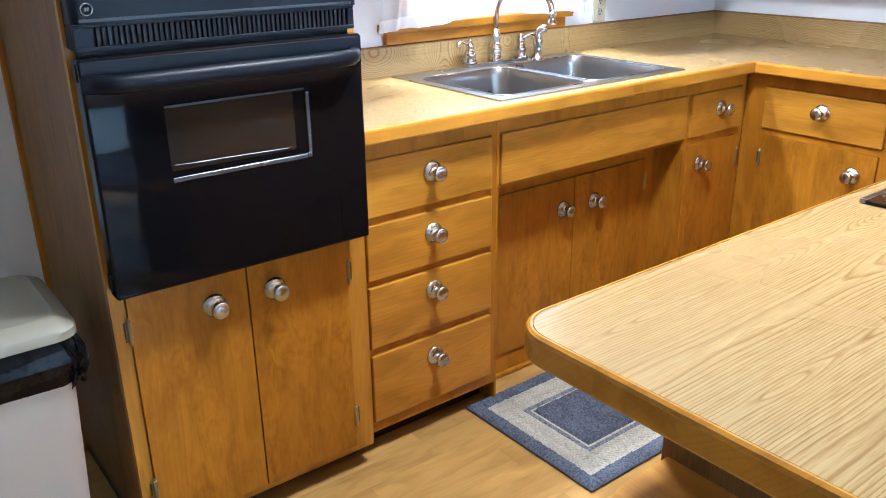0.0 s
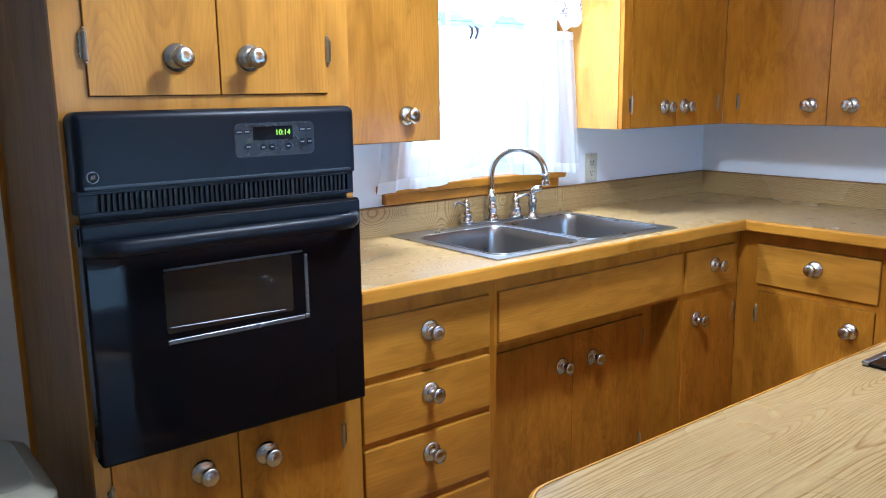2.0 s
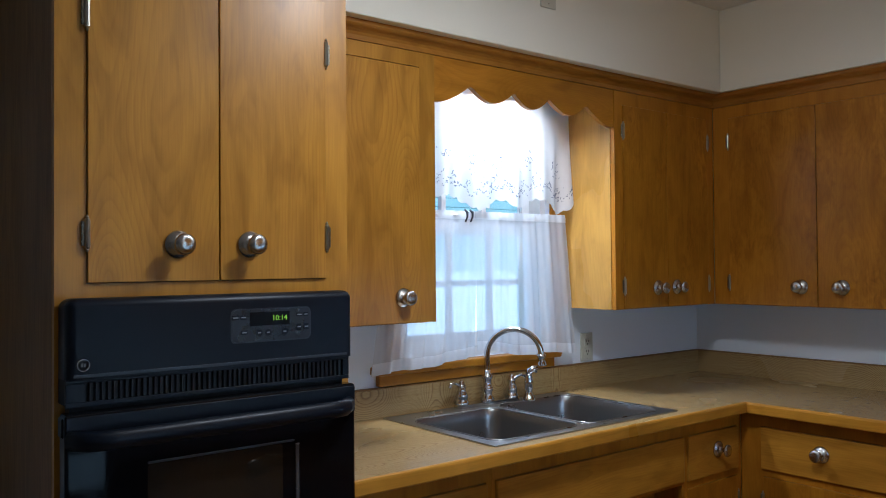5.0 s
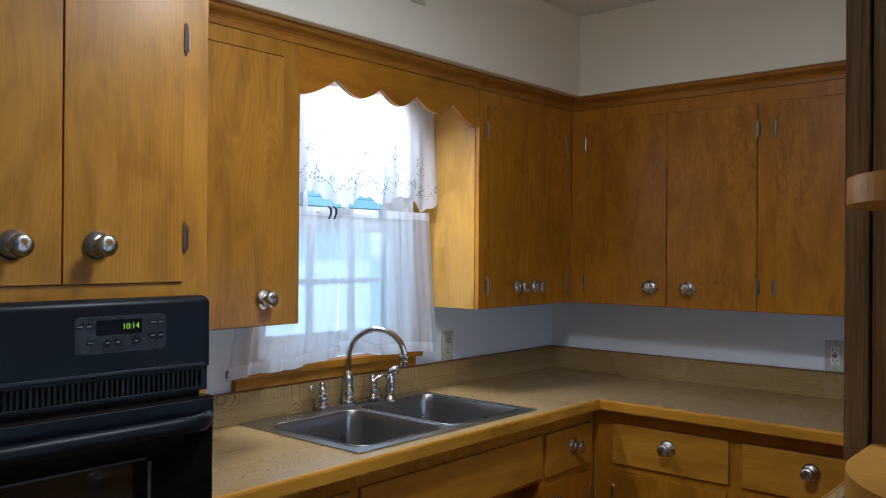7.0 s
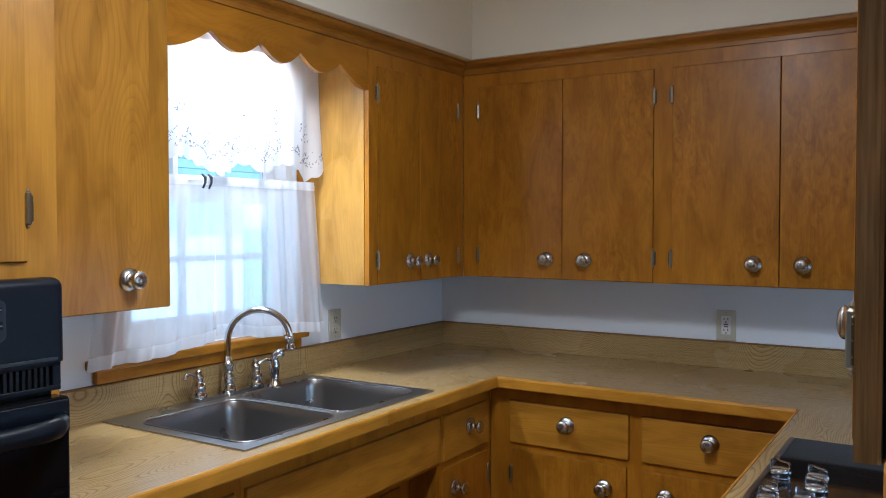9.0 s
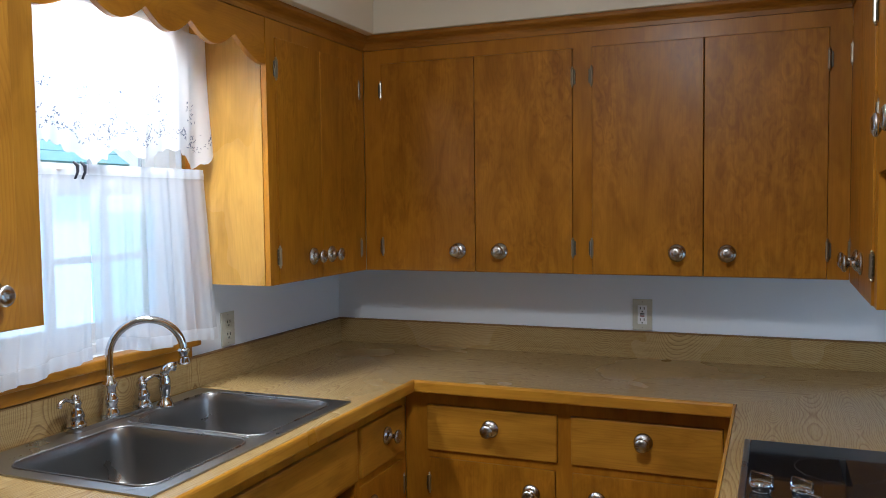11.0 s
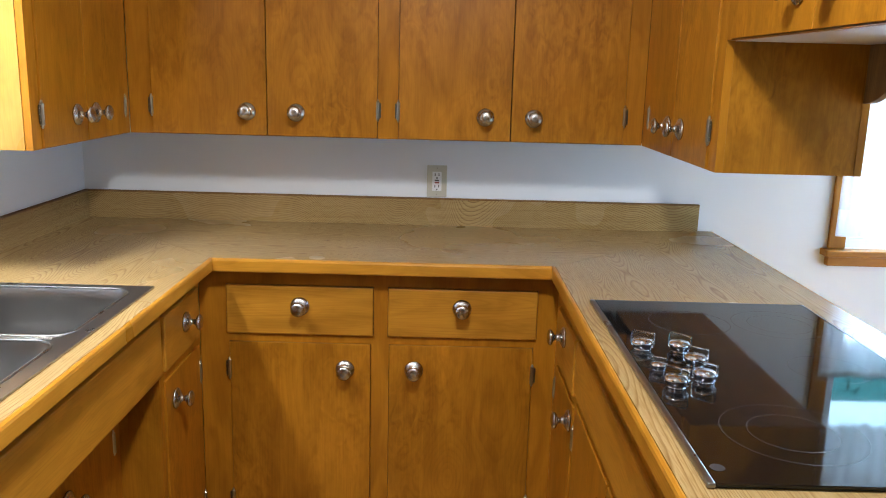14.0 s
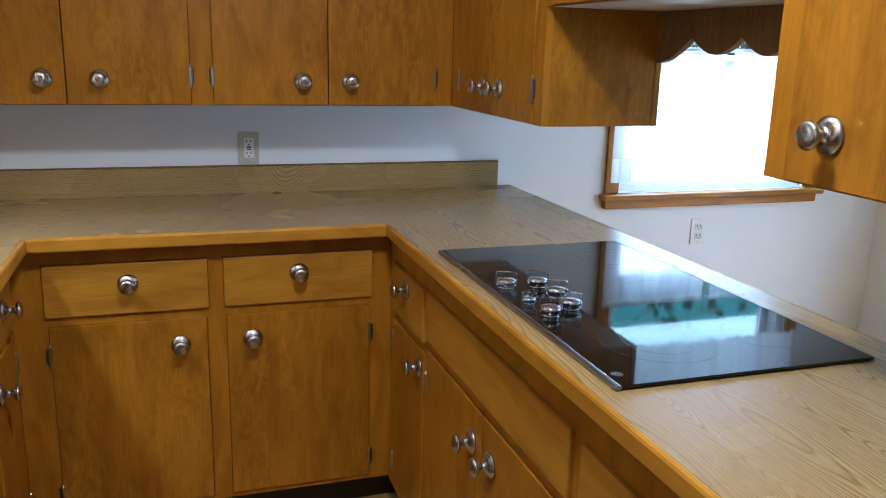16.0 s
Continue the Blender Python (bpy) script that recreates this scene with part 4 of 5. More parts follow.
def build_faucet():
    z = CT + 0.005
    f = thing("kitchen_faucet", (-1.385, -0.075, z), "chrome gooseneck faucet with two lever handles", "faucet")
    y = -0.066
    part("base_plate", slab(bmesh.new(), rounded(-1.530, -1.240, y - 0.027, y + 0.027, 0.020, 5), z, z + 0.012), CHROME, f)
    prof = [(0.024, 0), (0.025, 0.008), (0.019, 0.016), (0.017, 0.03), (0.021, 0.037), (0.021, 0.047), (0.016, 0.052), (0.0155, 0.075), (0.020, 0.083), (0.020, 0.089), (0.013, 0.095), (0.012, 0.11)]
    part("spout_base", lathe(bmesh.new(), prof, Matrix.Translation((-1.385, y, z + 0.012)), 20), CHROME, f, "", True)
    pts = []
    for i in range(7):
        pts.append((-1.385, y, z + 0.10 + i * 0.012))
    R = 0.098
    ax, ay = 0.72, -0.69
    for i in range(1, 25):
        t = radians(i * 7.6)
        d = R - R * math.cos(t)
        pts.append((-1.385 + ax * d, y + ay * d, z + 0.172 + R * math.sin(t) * 0.98))
    part("spout", tube(bmesh.new(), pts, 0.0108, 14), CHROME, f, "high curved chrome spout", True)
    end = Vector(pts[-1])
    d = (end - Vector(pts[-2])).normalized()
    turn = d.to_track_quat("Z", "Y").to_matrix().to_4x4()
    part("aerator", lathe(bmesh.new(), [(0.0115, -0.012), (0.0165, -0.008), (0.0165, -0.002), (0.0130, 0.003), (0.0135, 0.016), (0.0175, 0.026), (0.0175, 0.031), (0.008, 0.030)], Matrix.Translation(end) @ turn, 18), CHROME, f, "", True)
    for x, out_dir in ((-1.505, -1), (-1.265, 1)):
        prof = [(0.025, 0), (0.026, 0.008), (0.021, 0.014), (0.020, 0.020), (0.023, 0.028), (0.018, 0.040), (0.013, 0.052), (0.016, 0.060), (0.013, 0.067), (0.009, 0.072), (0.011, 0.078), (0.004, 0.084)]
        h = part("handle", lathe(bmesh.new(), prof, Matrix.Translation((x, y, z + 0.012)), 18), CHROME, f, "", True)
        k = 0.80 if out_dir > 0 else 1.0
        lever = [(x, y, z + 0.074), (x + out_dir * 0.022 * k, y - 0.006, z + 0.084), (x + out_dir * 0.044 * k, y - 0.012, z + 0.092), (x + out_dir * 0.062 * k, y - 0.016, z + 0.088), (x + out_dir * 0.070 * k, y - 0.018, z + 0.078)]
        part("lever", tube(bmesh.new(), lever, [0.006, 0.0055, 0.005, 0.0055, 0.007], 10), CHROME, h, "", True)
    s = thing("sink_sprayer", (-1.215, -0.105, z), "chrome side sprayer standing beside the faucet", "sprayer")
    prof = [(0.026, 0), (0.026, 0.004), (0.021, 0.012), (0.014, 0.026), (0.0125, 0.032), (0.015, 0.040), (0.0175, 0.060), (0.0165, 0.078), (0.012, 0.090), (0.013, 0.098)]
    part("sprayer_body", lathe(bmesh.new(), prof, Matrix.Translation((-1.215, -0.105, z)), 18), CHROME, s, "", True)
    part("sprayer_head", tube(bmesh.new(), [(-1.217, -0.104, z + 0.092), (-1.213, -0.107, z + 0.106), (-1.202, -0.113, z + 0.114), (-1.188, -0.121, z + 0.112)], [0.0120, 0.0135, 0.0130, 0.0145], 12), CHROME, s, "", True)


build_faucet()

# ---- wall cabinets ----
UW, UB, UT = 0.285, 1.247, 2.075
DT = 2.030
una = thing("wall_cabinet", (-2.05, -0.15, UB), "honey-stained birch wall cabinet between oven tower and window", "cabinet", "wall cabinets")
r0 = (-2.29, -1.848, UB + 0.0005, DT)
carcass("north", una, -2.3115, -1.79, UB, UT, 0.001, UW, [r0], PINE_FRAME)
leaf_front("door", "north", una, (r0[0] + 0.001, r0[1] - 0.0016, r0[2], r0[3] - 0.0022), UW, PINE_Z, (-1.918, 1.325))
part("side_panel", boxed(-1.7905, -1.788, -UW, -0.001, UB, UT), PINE_FRAME, una)

unb = thing("wall_cabinet", (-0.6, -0.15, UB), "honey-stained birch double-door wall cabinet beside the window", "cabinet", "wall cabinets")
ra, rb = (-0.884, -0.615, UB + 0.0005, DT - 0.006), (-0.615, -0.335, UB + 0.0005, DT - 0.006)
carcass("north", unb, -0.930, -0.287, UB, UT, 0.001, UW, [ra, rb])
part("side_panel", boxed(-0.9335, -0.9302, -UW + 0.0192, -0.001, UB, UT), WINDOW_LIT_PINE, unb, "pine cabinet side, paled for the window light")
leaf_front("door", "north", unb, ra, UW, PLY, (-0.684, 1.325), "low", (1.335, 1.925))
leaf_front("door", "north", unb, rb, UW, PLY, (-0.562, 1.325), "high", (1.335, 1.925))


def scallop(x0, x1, low, high, drop, flip=1, n=14):
    """The lower line of a scalloped board from x0 to x1: a raised middle lobe, cusps, end drops."""
    line = []
    w = x1 - x0
    lobes = [(0.0, 0.175, -1), (0.175, 0.40, 1), (0.40, 0.60, 1), (0.60, 0.825, 1), (0.825, 1.0, -1)]
    for i in range(5 * n + 1):
        s = i / (5 * n)
        for a, b, k in lobes:
            if a <= s <= b + 1e-9:
                q = (s - a) / (b - a)
                if k == 1:
                    z = high - drop * math.sin(math.pi * q)
                elif a == 0:
                    z = low + (high - low) * (1 - math.cos(math.pi / 2 * q))
                else:
                    z = low + (high - low) * (1 - math.cos(math.pi / 2 * (1 - q)))
                break
        line.append((x0 + w * s, z))
    return line


val = thing("window_valance", (-1.36, -0.28, 1.93), "scalloped honey wood valance board over the sink window", "valance")
lower = scallop(-1.7875, -0.9335, 1.932, 1.998, 0.045)
part("scalloped_board", slab(bmesh.new(), [(-0.9335, UT), (-1.7875, UT)] + lower, -UW + 0.019, -UW + 0.001, (0, 2, 1)), PLY_X, val)

ue = thing("wall_cabinet", (-0.15, -1.12, UB), "long honey-stained birch wall cabinet with four doors", "cabinet", "wall cabinets")
er = [(-0.733, -0.360, UB + 0.0005, DT - 0.006), (-1.092, -0.733, UB + 0.0005, DT - 0.006), (-1.524, -1.158, UB + 0.0005, DT - 0.006), (-1.892, -1.524, UB + 0.0005, DT - 0.006)]
carcass("east", ue, -1.954, -0.2865, UB, UT, 0.001, UW, er)
for r1, ku, hs in zip(er, (-0.668, -0.827, -1.441, -1.598), ("high", "low", "high", "low")):
    leaf_front("door", "east", ue, r1, UW, PLY, (ku, 1.325), hs, (1.338, 1.925))

# cabinets over the peninsula
UF, UK = -1.955, -2.305
usa = thing("wall_cabinet", (-0.65, -2.13, UB), "honey-stained birch corner wall cabinet over the peninsula", "cabinet", "wall cabinets")
sa, sb = (-0.655, -0.375, UB + 0.0005, DT - 0.006), (-0.970, -0.655, UB + 0.0005, DT - 0.006)
part("body", boxed(-1.006, -0.002, UK + 0.001, UF - 0.020, UB + 0.001, UT), INSIDE_SHADE, usa)
part("bottom", boxed(-1.024, -0.002, UK + 0.001, UF - 0.0195, UB - 0.0005, UB + 0.0009), PLY_X, usa)
part("face_frame", face("south", -1.025, -0.2865, UB, UT, UF - FRAME_T, UF, [sa, sb]), FRAME_Z, usa)
part("end_panel", boxed(-1.0248, -1.0065, UK + 0.0185, UF - 0.0193, UB, UT), PLY, usa)
part("end_stile", boxed(-1.026, -1.0065, UK, UK + 0.018, UB - 0.001, UT), FRAME_Z, usa)
part("back_panel", boxed(-1.006, -0.002, UK, UK + 0.0008, UB, UT), PLY, usa)
leaf_front("door", "south", usa, sa, UF, PLY, (-0.605, 1.330), "high", (1.342, 1.925))
leaf_front("door", "south", usa, sb, UF, PLY, (-0.735, 1.330), "low", (1.342, 1.925))

BB = 1.553
usb = thing("wall_cabinet", (-1.46, -2.13, BB), "short honey-stained birch cabinet above the cooktop", "cabinet", "wall cabinets")
ba, bb = (-1.487, -1.060, BB + 0.0005, DT - 0.006), (-1.880, -1.487, BB + 0.0005, DT - 0.006)
part("body", boxed(-1.90, -1.0255, UK + 0.0195, UF - 0.020, BB + 0.003, UT), INSIDE_SHADE, usb)
part("underside", boxed(-1.90, -1.0262, UK + 0.0195, UF - 0.0195, BB - 0.001, BB + 0.0025), UNDERSIDE_PALE, usb, "pale underside board")
part("face_frame", face("south", -1.9005, -1.0255, BB, UT, UF - FRAME_T, UF, [ba, bb]), FRAME_Z, usb)
leaf_front("door", "south", usb, ba, UF, PLY, (-1.415, 1.630), "high", (1.68,))
leaf_front("door", "south", usb, bb, UF, PLY, (-1.560, 1.630), "low", (1.68,))
lower = scallop(-1.9, -1.0268, 1.418, 1.483, 0.040)
part("scalloped_board", slab(bmesh.new(), [(-1.0268, UT), (-1.9, UT)] + lower, UK + 0.018, UK, (0, 2, 1)), DARK_OAK, usb, "brown scalloped valance board, its backlit shade in the colour")

usc = thing("wall_cabinet", (-2.15, -2.13, UB), "honey-stained birch cabinet with rounded open end shelves", "cabinet", "wall cabinets")
sc = (-2.355, -1.950, UB + 0.0045, DT - 0.006)
part("body", boxed(-2.388, -1.9195, UK + 0.001, UF - 0.020, UB + 0.001, UT), INSIDE_SHADE, usc)
part("face_frame", face("south", -2.405, -1.901, UB + 0.004, UT, UF - FRAME_T, UF, [sc]), FRAME_Z, usc)
part("inner_side", boxed(-1.919, -1.9012, UK + 0.0005, UF - 0.0193, UB, UT), PLY, usc)
part("end_panel", boxed(-2.402, -2.3885, UK, UF - 0.0265, UB - 0.001, UT), END_OAK, usc, "brown oak end panel")
part("end_stile", boxed(-2.4065, -2.3885, UF - 0.0228, UF - 0.0193, UB - 0.001, UT), END_OAK, usc)
part("end_stile", boxed(-2.4075, -2.4055, UF - 0.0192, UF - 0.0005, UB - 0.001, UT), END_OAK, usc)
part("bottom", boxed(-2.4, -1.902, UK + 0.001, UF - 0.0195, UB - 0.0008, UB + 0.0009), PLY_X, usc)
part("back_panel", boxed(-2.388, -1.902, UK, UK + 0.0008, UB, UT), PLY, usc)
leaf_front("door", "south", usc, sc, UF, PLY, (-2.040, 1.332), "low", (1.350, 1.925))
for z in (UB - 0.001, 1.508):
    part("end_shelf", slab(bmesh.new(), half_round(-2.4078, UK + 0.01, UF - 0.031, 0.25), z, z + 0.024), SHELF_WOOD, usc, "rounded open end shelf")

# crown strips under the soffit
CROWN = [(0.0, UT), (0.004, UT), (0.005, UT + 0.014), (0.009, UT + 0.022), (0.017, UT + 0.029), (0.029, UT + 0.034), (0.036, UT + 0.040), (0.038, 2.1265), (0.0, 2.1265)]
bm = slab(bmesh.new(), [(-UW + 0.02 - d, z) for d, z in [(0, UT + 0.001)]] + [(-UW - d, z + 0.001 if z < 2.1 else z) for d, z in CROWN[1:-1]] + [(-UW + 0.02, 2.1265)], -2.3105, -0.287 - 0.0, (1, 2, 0))
tagged(part("crown_trim_north", bm, CROWN_X), "stained wood crown strip below the soffit", "trim", kind="structure")
bm = slab(bmesh.new(), [(-UW + 0.02, UT + 0.001)] + [(-UW - d, z + 0.001 if z < 2.1 else z) for d, z in CROWN[1:-1]] + [(-UW + 0.02, 2.1265)], -1.954, -0.286, (0, 2, 1))
tagged(part("crown_trim_east", bm, CROWN_Y), "stained wood crown strip below the soffit", "trim", kind="structure")
bm = slab(bmesh.new(), [(UF - 0.02, UT + 0.001)] + [(UF + d, z + 0.001 if z < 2.1 else z) for d, z in CROWN[1:-1]] + [(UF - 0.02, 2.1265)], -2.402, -0.287, (1, 2, 0))
tagged(part("crown_trim_peninsula", bm, CROWN_X), "stained wood crown strip below the soffit", "trim", kind="structure")

# ---- cooktop ----


def build_cooktop():
    x0, x1, y0, y1 = -1.948, -1.016, -2.204, -1.679
    hob = thing("cooktop", (-1.48, -1.94, CT), "black ceramic glass cooktop with six clear knobs", "cooktop")
    part("tray", boxed(x0 + 0.004, x1 - 0.004, y0 + 0.004, y1 - 0.004, CT + 0.0006, CT + 0.0035), KICK, hob)
    top = part("glass_top", boxed(x0 + 0.001, x1 - 0.001, y0, y1 - 0.013, CT + 0.0036, CT + 0.0085, 0.0012, 1), HOB_GLASS, hob, "glossy black ceramic glass")
    part("steel_strip", boxed(x0, x1, y1 - 0.0125, y1, CT + 0.0006, CT + 0.0092, 0.003, 2), STEEL, hob, "narrow stainless front strip")
    part("steel_strip", boxed(x0 + 0.001, x1 - 0.001, y0 - 0.004, y0 - 0.0003, CT + 0.0006, CT + 0.0088, 0.001, 1), STEEL_DARK, hob)
    z = CT + 0.0086
    for cx, cy, rs in ((-1.775, -1.868, (0.112, 0.070)), (-1.790, -2.09, (0.078,)), (-1.19, -1.875, (0.09,)), (-1.19, -2.08, (0.105, 0.07)), (-1.48, -2.06, (0.075,))):
        for rr in rs:
            bm = bmesh.new()
            n = 48
            a = [bm.verts.new((cx + rr * math.cos(t), cy + rr * math.sin(t), z)) for t in (2 * math.pi * i / n for i in range(n))]
            b = [bm.verts.new((cx + (rr - 0.0013) * math.cos(t), cy + (rr - 0.0013) * math.sin(t), z)) for t in (2 * math.pi * i / n for i in range(n))]
            for i in range(n):
                bm.faces.new((a[i], a[(i + 1) % n], b[(i + 1) % n], b[i]))
            part("burner_ring", bm, HOB_RING, top)
    bm = lathe(bmesh.new(), [(0.011, 0), (0.011, 0.0004)], Matrix.Translation((-1.90, -1.708, z)), 18)
    part("printed_mark", bm, HOB_RING, top)
    base = bake(lathe(bmesh.new(), [(0.018, 0.0), (0.0185, 0.002), (0.017, 0.004), (0.0195, 0.008), (0.0215, 0.013), (0.0215, 0.017), (0.0190, 0.0205), (0.002, 0.0215)], segs=24), smooth=True, name="knob_base")
    base.materials.append(CHROME)
    fin = bmesh.new()
    slab(fin, [(-0.0225, 0.006), (0.0225, 0.006), (0.0235, 0.012), (0.0235, 0.034), (0.0205, 0.037), (-0.0205, 0.037), (-0.0235, 0.034), (-0.0235, 0.012)], -0.0042, 0.0042, (0, 2, 1))
    bmesh.ops.bevel(fin, geom=list(fin.edges), offset=0.0012, segments=1, affect="EDGES")
    fin = bake(fin, name="grip")
    fin.materials.append(KNOB_GLASS)
    for kx, ky, s, a in ((-1.385, -1.722, 1.0, 62), (-1.395, -1.795, 1.0, 50), (-1.505, -1.725, 0.68, 66), (-1.475, -1.803, 1.0, 58), (-1.560, -1.795, 1.0, 46), (-1.590, -1.735, 1.0, 52)):
        turn = Matrix.Rotation(radians(a), 4, "Z") @ Matrix.Scale(s, 4)
        k = place("control_knob", base, hob, (kx, ky, z), turn, "chrome collar of a clear knob")
        g = new("grip", fin)
        g.parent = k
        tagged(g, label="clear acrylic grip")
    return hob


build_cooktop()

# ---- outlets ----


def outlet(side, u, v, w, label, block=False, plastic=None):
    ivory = plastic or IVORY
    o = thing("wall_outlet", on_side(side, u, v, w), label, "outlet", "wall outlets")
    plate = part("cover_plate", side_box(side, u - 0.036, u + 0.036, v - 0.058, v + 0.058, w + 0.0005, w + 0.006, 0.002), ivory, o)
    if block:
        part("receptacle", side_box(side, u - 0.017, u + 0.017, v - 0.035, v + 0.035, w + 0.0055, w + 0.0085, 0.001), WHITE_TRIM, o)
    else:
        for dv in (0.02, -0.02):
            part("receptacle", side_box(side, u - 0.016, u + 0.016, v + dv - 0.014, v + dv + 0.014, w + 0.0055, w + 0.008, 0.004), ivory, o)
    for dv in (0.021, -0.021):
        for du in (-0.007, 0.007):
            part("slot", side_box(side, u + du - 0.0016, u + du + 0.0016, v + dv - 0.001, v + dv + 0.008, w + 0.0070, w + 0.0092), SLOT_DARK, o)
        part("slot", side_box(side, u - 0.0025, u + 0.0025, v + dv - 0.011, v + dv - 0.006, w + 0.0070, w + 0.0092), SLOT_DARK, o)
    if block:
        part("test_button", side_box(side, u - 0.008, u + 0.008, v + 0.001, v + 0.006, w + 0.008, w + 0.0098), SLOT_DARK, o)
        part("reset_button", side_box(side, u - 0.008, u + 0.008, v - 0.007, v - 0.002, w + 0.008, w + 0.0098), plain("red_button", (0.25, 0.05, 0.04), 0.5), o)
    for dv in (0.048, -0.048):
        bm = lathe(bmesh.new(), [(0.003, 0), (0.0025, 0.001)], Matrix.Translation(on_side(side, u, v + dv, w + 0.0058)) @ OUT[side], 8)
        part("screw", bm, HINGE_METAL, o)


outlet("north", -0.780, 1.078, 0.0, "ivory wall outlet beside the sink window")
outlet("east", -1.287, 1.076, 0.0, "ivory safety outlet with test buttons", True)
outlet("east", -3.22, 0.683, 0.0, "white wall outlet below the dining window", plastic=WHITE_TRIM)

plate = thing("blank_wall_plate", (-1.355, -0.357, 2.343), "ivory blank cover plate on the soffit above the sink", "wall plate")
part("cover_plate", boxed(-1.391, -1.319, -0.3565, -0.362, 2.285, 2.401, 0.002), IVORY, plate)
for dz in (0.042, -0.042):
    part("screw", lathe(bmesh.new(), [(0.003, 0), (0.0025, 0.001)], Matrix.Translation((-1.355, -0.3622, 2.343 + dz)) @ OUT["north"], 8), HINGE_METAL, plate)

# ---- windows ----


def sash_window(name, axis, u0, u1, z0, z1, cols, label, split=0.54, rows=2):
    """A double-hung sash in a wall opening on the north (axis x) or east (axis y) side."""
    def bx(a0, a1, d0, d1, c0, c1, b=0.0):
        return boxed(a0, a1, d0, d1, c0, c1, bevel=b) if axis == "x" else boxed(d0, d1, a0, a1, c0, c1, bevel=b)
    win = new(name)
    win.location = ((u0 + u1) / 2, 0.05, z0) if axis == "x" else (0.05, (u0 + u1) / 2, z0)
    tagged(win, label, "window", kind="structure")
    e = 0.001
    for a0, a1, c0, c1 in ((u0 + e, u0 + 0.03, z0 + e, z1 - e), (u1 - 0.03, u1 - e, z0 + e, z1 - e), (u0 + 0.0305, u1 - 0.0305, z1 - 0.03, z1 - e), (u0 + 0.0305, u1 - 0.0305, z0 + e, z0 + 0.03)):
        part("window_frame", bx(a0, a1, 0.02, 0.12, c0, c1), WHITE_TRIM, win)
    zm = z0 + (z1 - z0) * split
    for lo, hi, d in ((z0 + 0.031, zm, 0.045), (zm - 0.03, z1 - 0.031, 0.08)):
        a0, a1 = u0 + 0.031, u1 - 0.031
        sash = part("sash", bx(a0, a0 + 0.04, d, d + 0.03, lo, hi), WHITE_TRIM, win)
        for q in ((a1 - 0.04, a1, lo, hi), (a0 + 0.0405, a1 - 0.0405, lo, lo + 0.055), (a0 + 0.0405, a1 - 0.0405, hi - 0.04, hi)):
            part("rail", bx(q[0], q[1], d, d + 0.03, q[2], q[3]), WHITE_TRIM, sash)
        g0, g1, h0, h1 = a0 + 0.0405, a1 - 0.0405, lo + 0.0555, hi - 0.0405
        for i in range(1, cols):
            c = g0 + (g1 - g0) * i / cols
            part("muntin", bx(c - 0.010, c + 0.010, d + 0.004, d + 0.026, h0, h1), WHITE_TRIM, sash)
        for i in range(1, rows):
            c = h0 + (h1 - h0) * i / rows
            part("muntin", bx(g0, g1, d + 0.005, d + 0.025, c - 0.010, c + 0.010), WHITE_TRIM, sash)
        pane = part("pane", bx(g0, g1, d + 0.013, d + 0.017, h0, h1), PANE, sash)
        pane.visible_shadow = False
    return win


w1 = sash_window("window_1", "x", *NW, 3, "white painted double-hung window above the sink")
w2 = sash_window("window_2", "y", *EW, 1, "white painted double-hung window of the dining area", 0.46, 1)
w3 = tagged(new("door_1"), "white sliding glass patio door of the dining area", "door", kind="structure")
w3.location = (-1.75, YS - 0.07, FLOOR)
for a0, a1, c0, c1 in ((PD[0] + 0.001, PD[0] + 0.05, PD[2], PD[3]), (PD[1] - 0.05, PD[1] - 0.001, PD[2], PD[3]), (-1.79, -1.71, PD[2], PD[3]), (PD[0] + 0.0505, -1.7905, PD[2], PD[2] + 0.08), (-1.7095, PD[1] - 0.0505, PD[2], PD[2] + 0.08),
                       (PD[0] + 0.0505, -1.7905, PD[3] - 0.06, PD[3] - 0.001), (-1.7095, PD[1] - 0.0505, PD[3] - 0.06, PD[3] - 0.001)):
    part("door_frame", boxed(a0, a1, YS - 0.09, YS - 0.04, c0, c1), WHITE_TRIM, w3)
for a0, a1 in ((PD[0] + 0.0505, -1.7905), (-1.7095, PD[1] - 0.0505)):
    pane = part("pane", boxed(a0, a1, YS - 0.067, YS - 0.062, PD[2] + 0.0805, PD[3] - 0.0605), PANE, w3)
    pane.visible_shadow = False
# wooden casing, stool and apron
part("casing", boxed(-1.785, -1.7305, -0.016, -0.001, 1.062, 2.04, 0.003), FRAME_Z, w1)
part("casing", boxed(-0.9895, -0.936, -0.016, -0.001, 1.062, 2.04, 0.003), FRAME_Z, w1)
part("casing", boxed(-1.730, -0.990, -0.016, -0.001, 1.9905, 2.04, 0.003), PLY_X, w1)
part("window_sill", boxed(-1.845, -0.975, -0.050, 0.019, 1.056, 1.0845, 0.006), PLY_X, w1, "brown wooden window sill")
part("sill_apron", boxed(-1.825, -0.992, -0.026, -0.001, 1.018, 1.0555, 0.004), PLY_X, w1)
part("window_sill", boxed(-0.055, 0.019, -3.84, -2.715, 0.840, 0.8645, 0.005), PLY_Y, w2, "brown wooden window sill")
part("sill_apron", boxed(-0.030, -0.001, -3.82, -2.733, 0.802, 0.8395, 0.004), PLY_Y, w2)
part("casing", boxed(-0.016, -0.001, -2.7995, -2.737, 0.865, 2.08, 0.003), FRAME_Z, w2)
part("casing", boxed(-0.016, -0.001, -3.823, -3.7605, 0.865, 2.08, 0.003), FRAME_Z, w2)
part("casing", boxed(-0.016, -0.001, -3.760, -2.80, 2.0205, 2.08, 0.003), PLY_Y, w2)

# ---- curtains ----


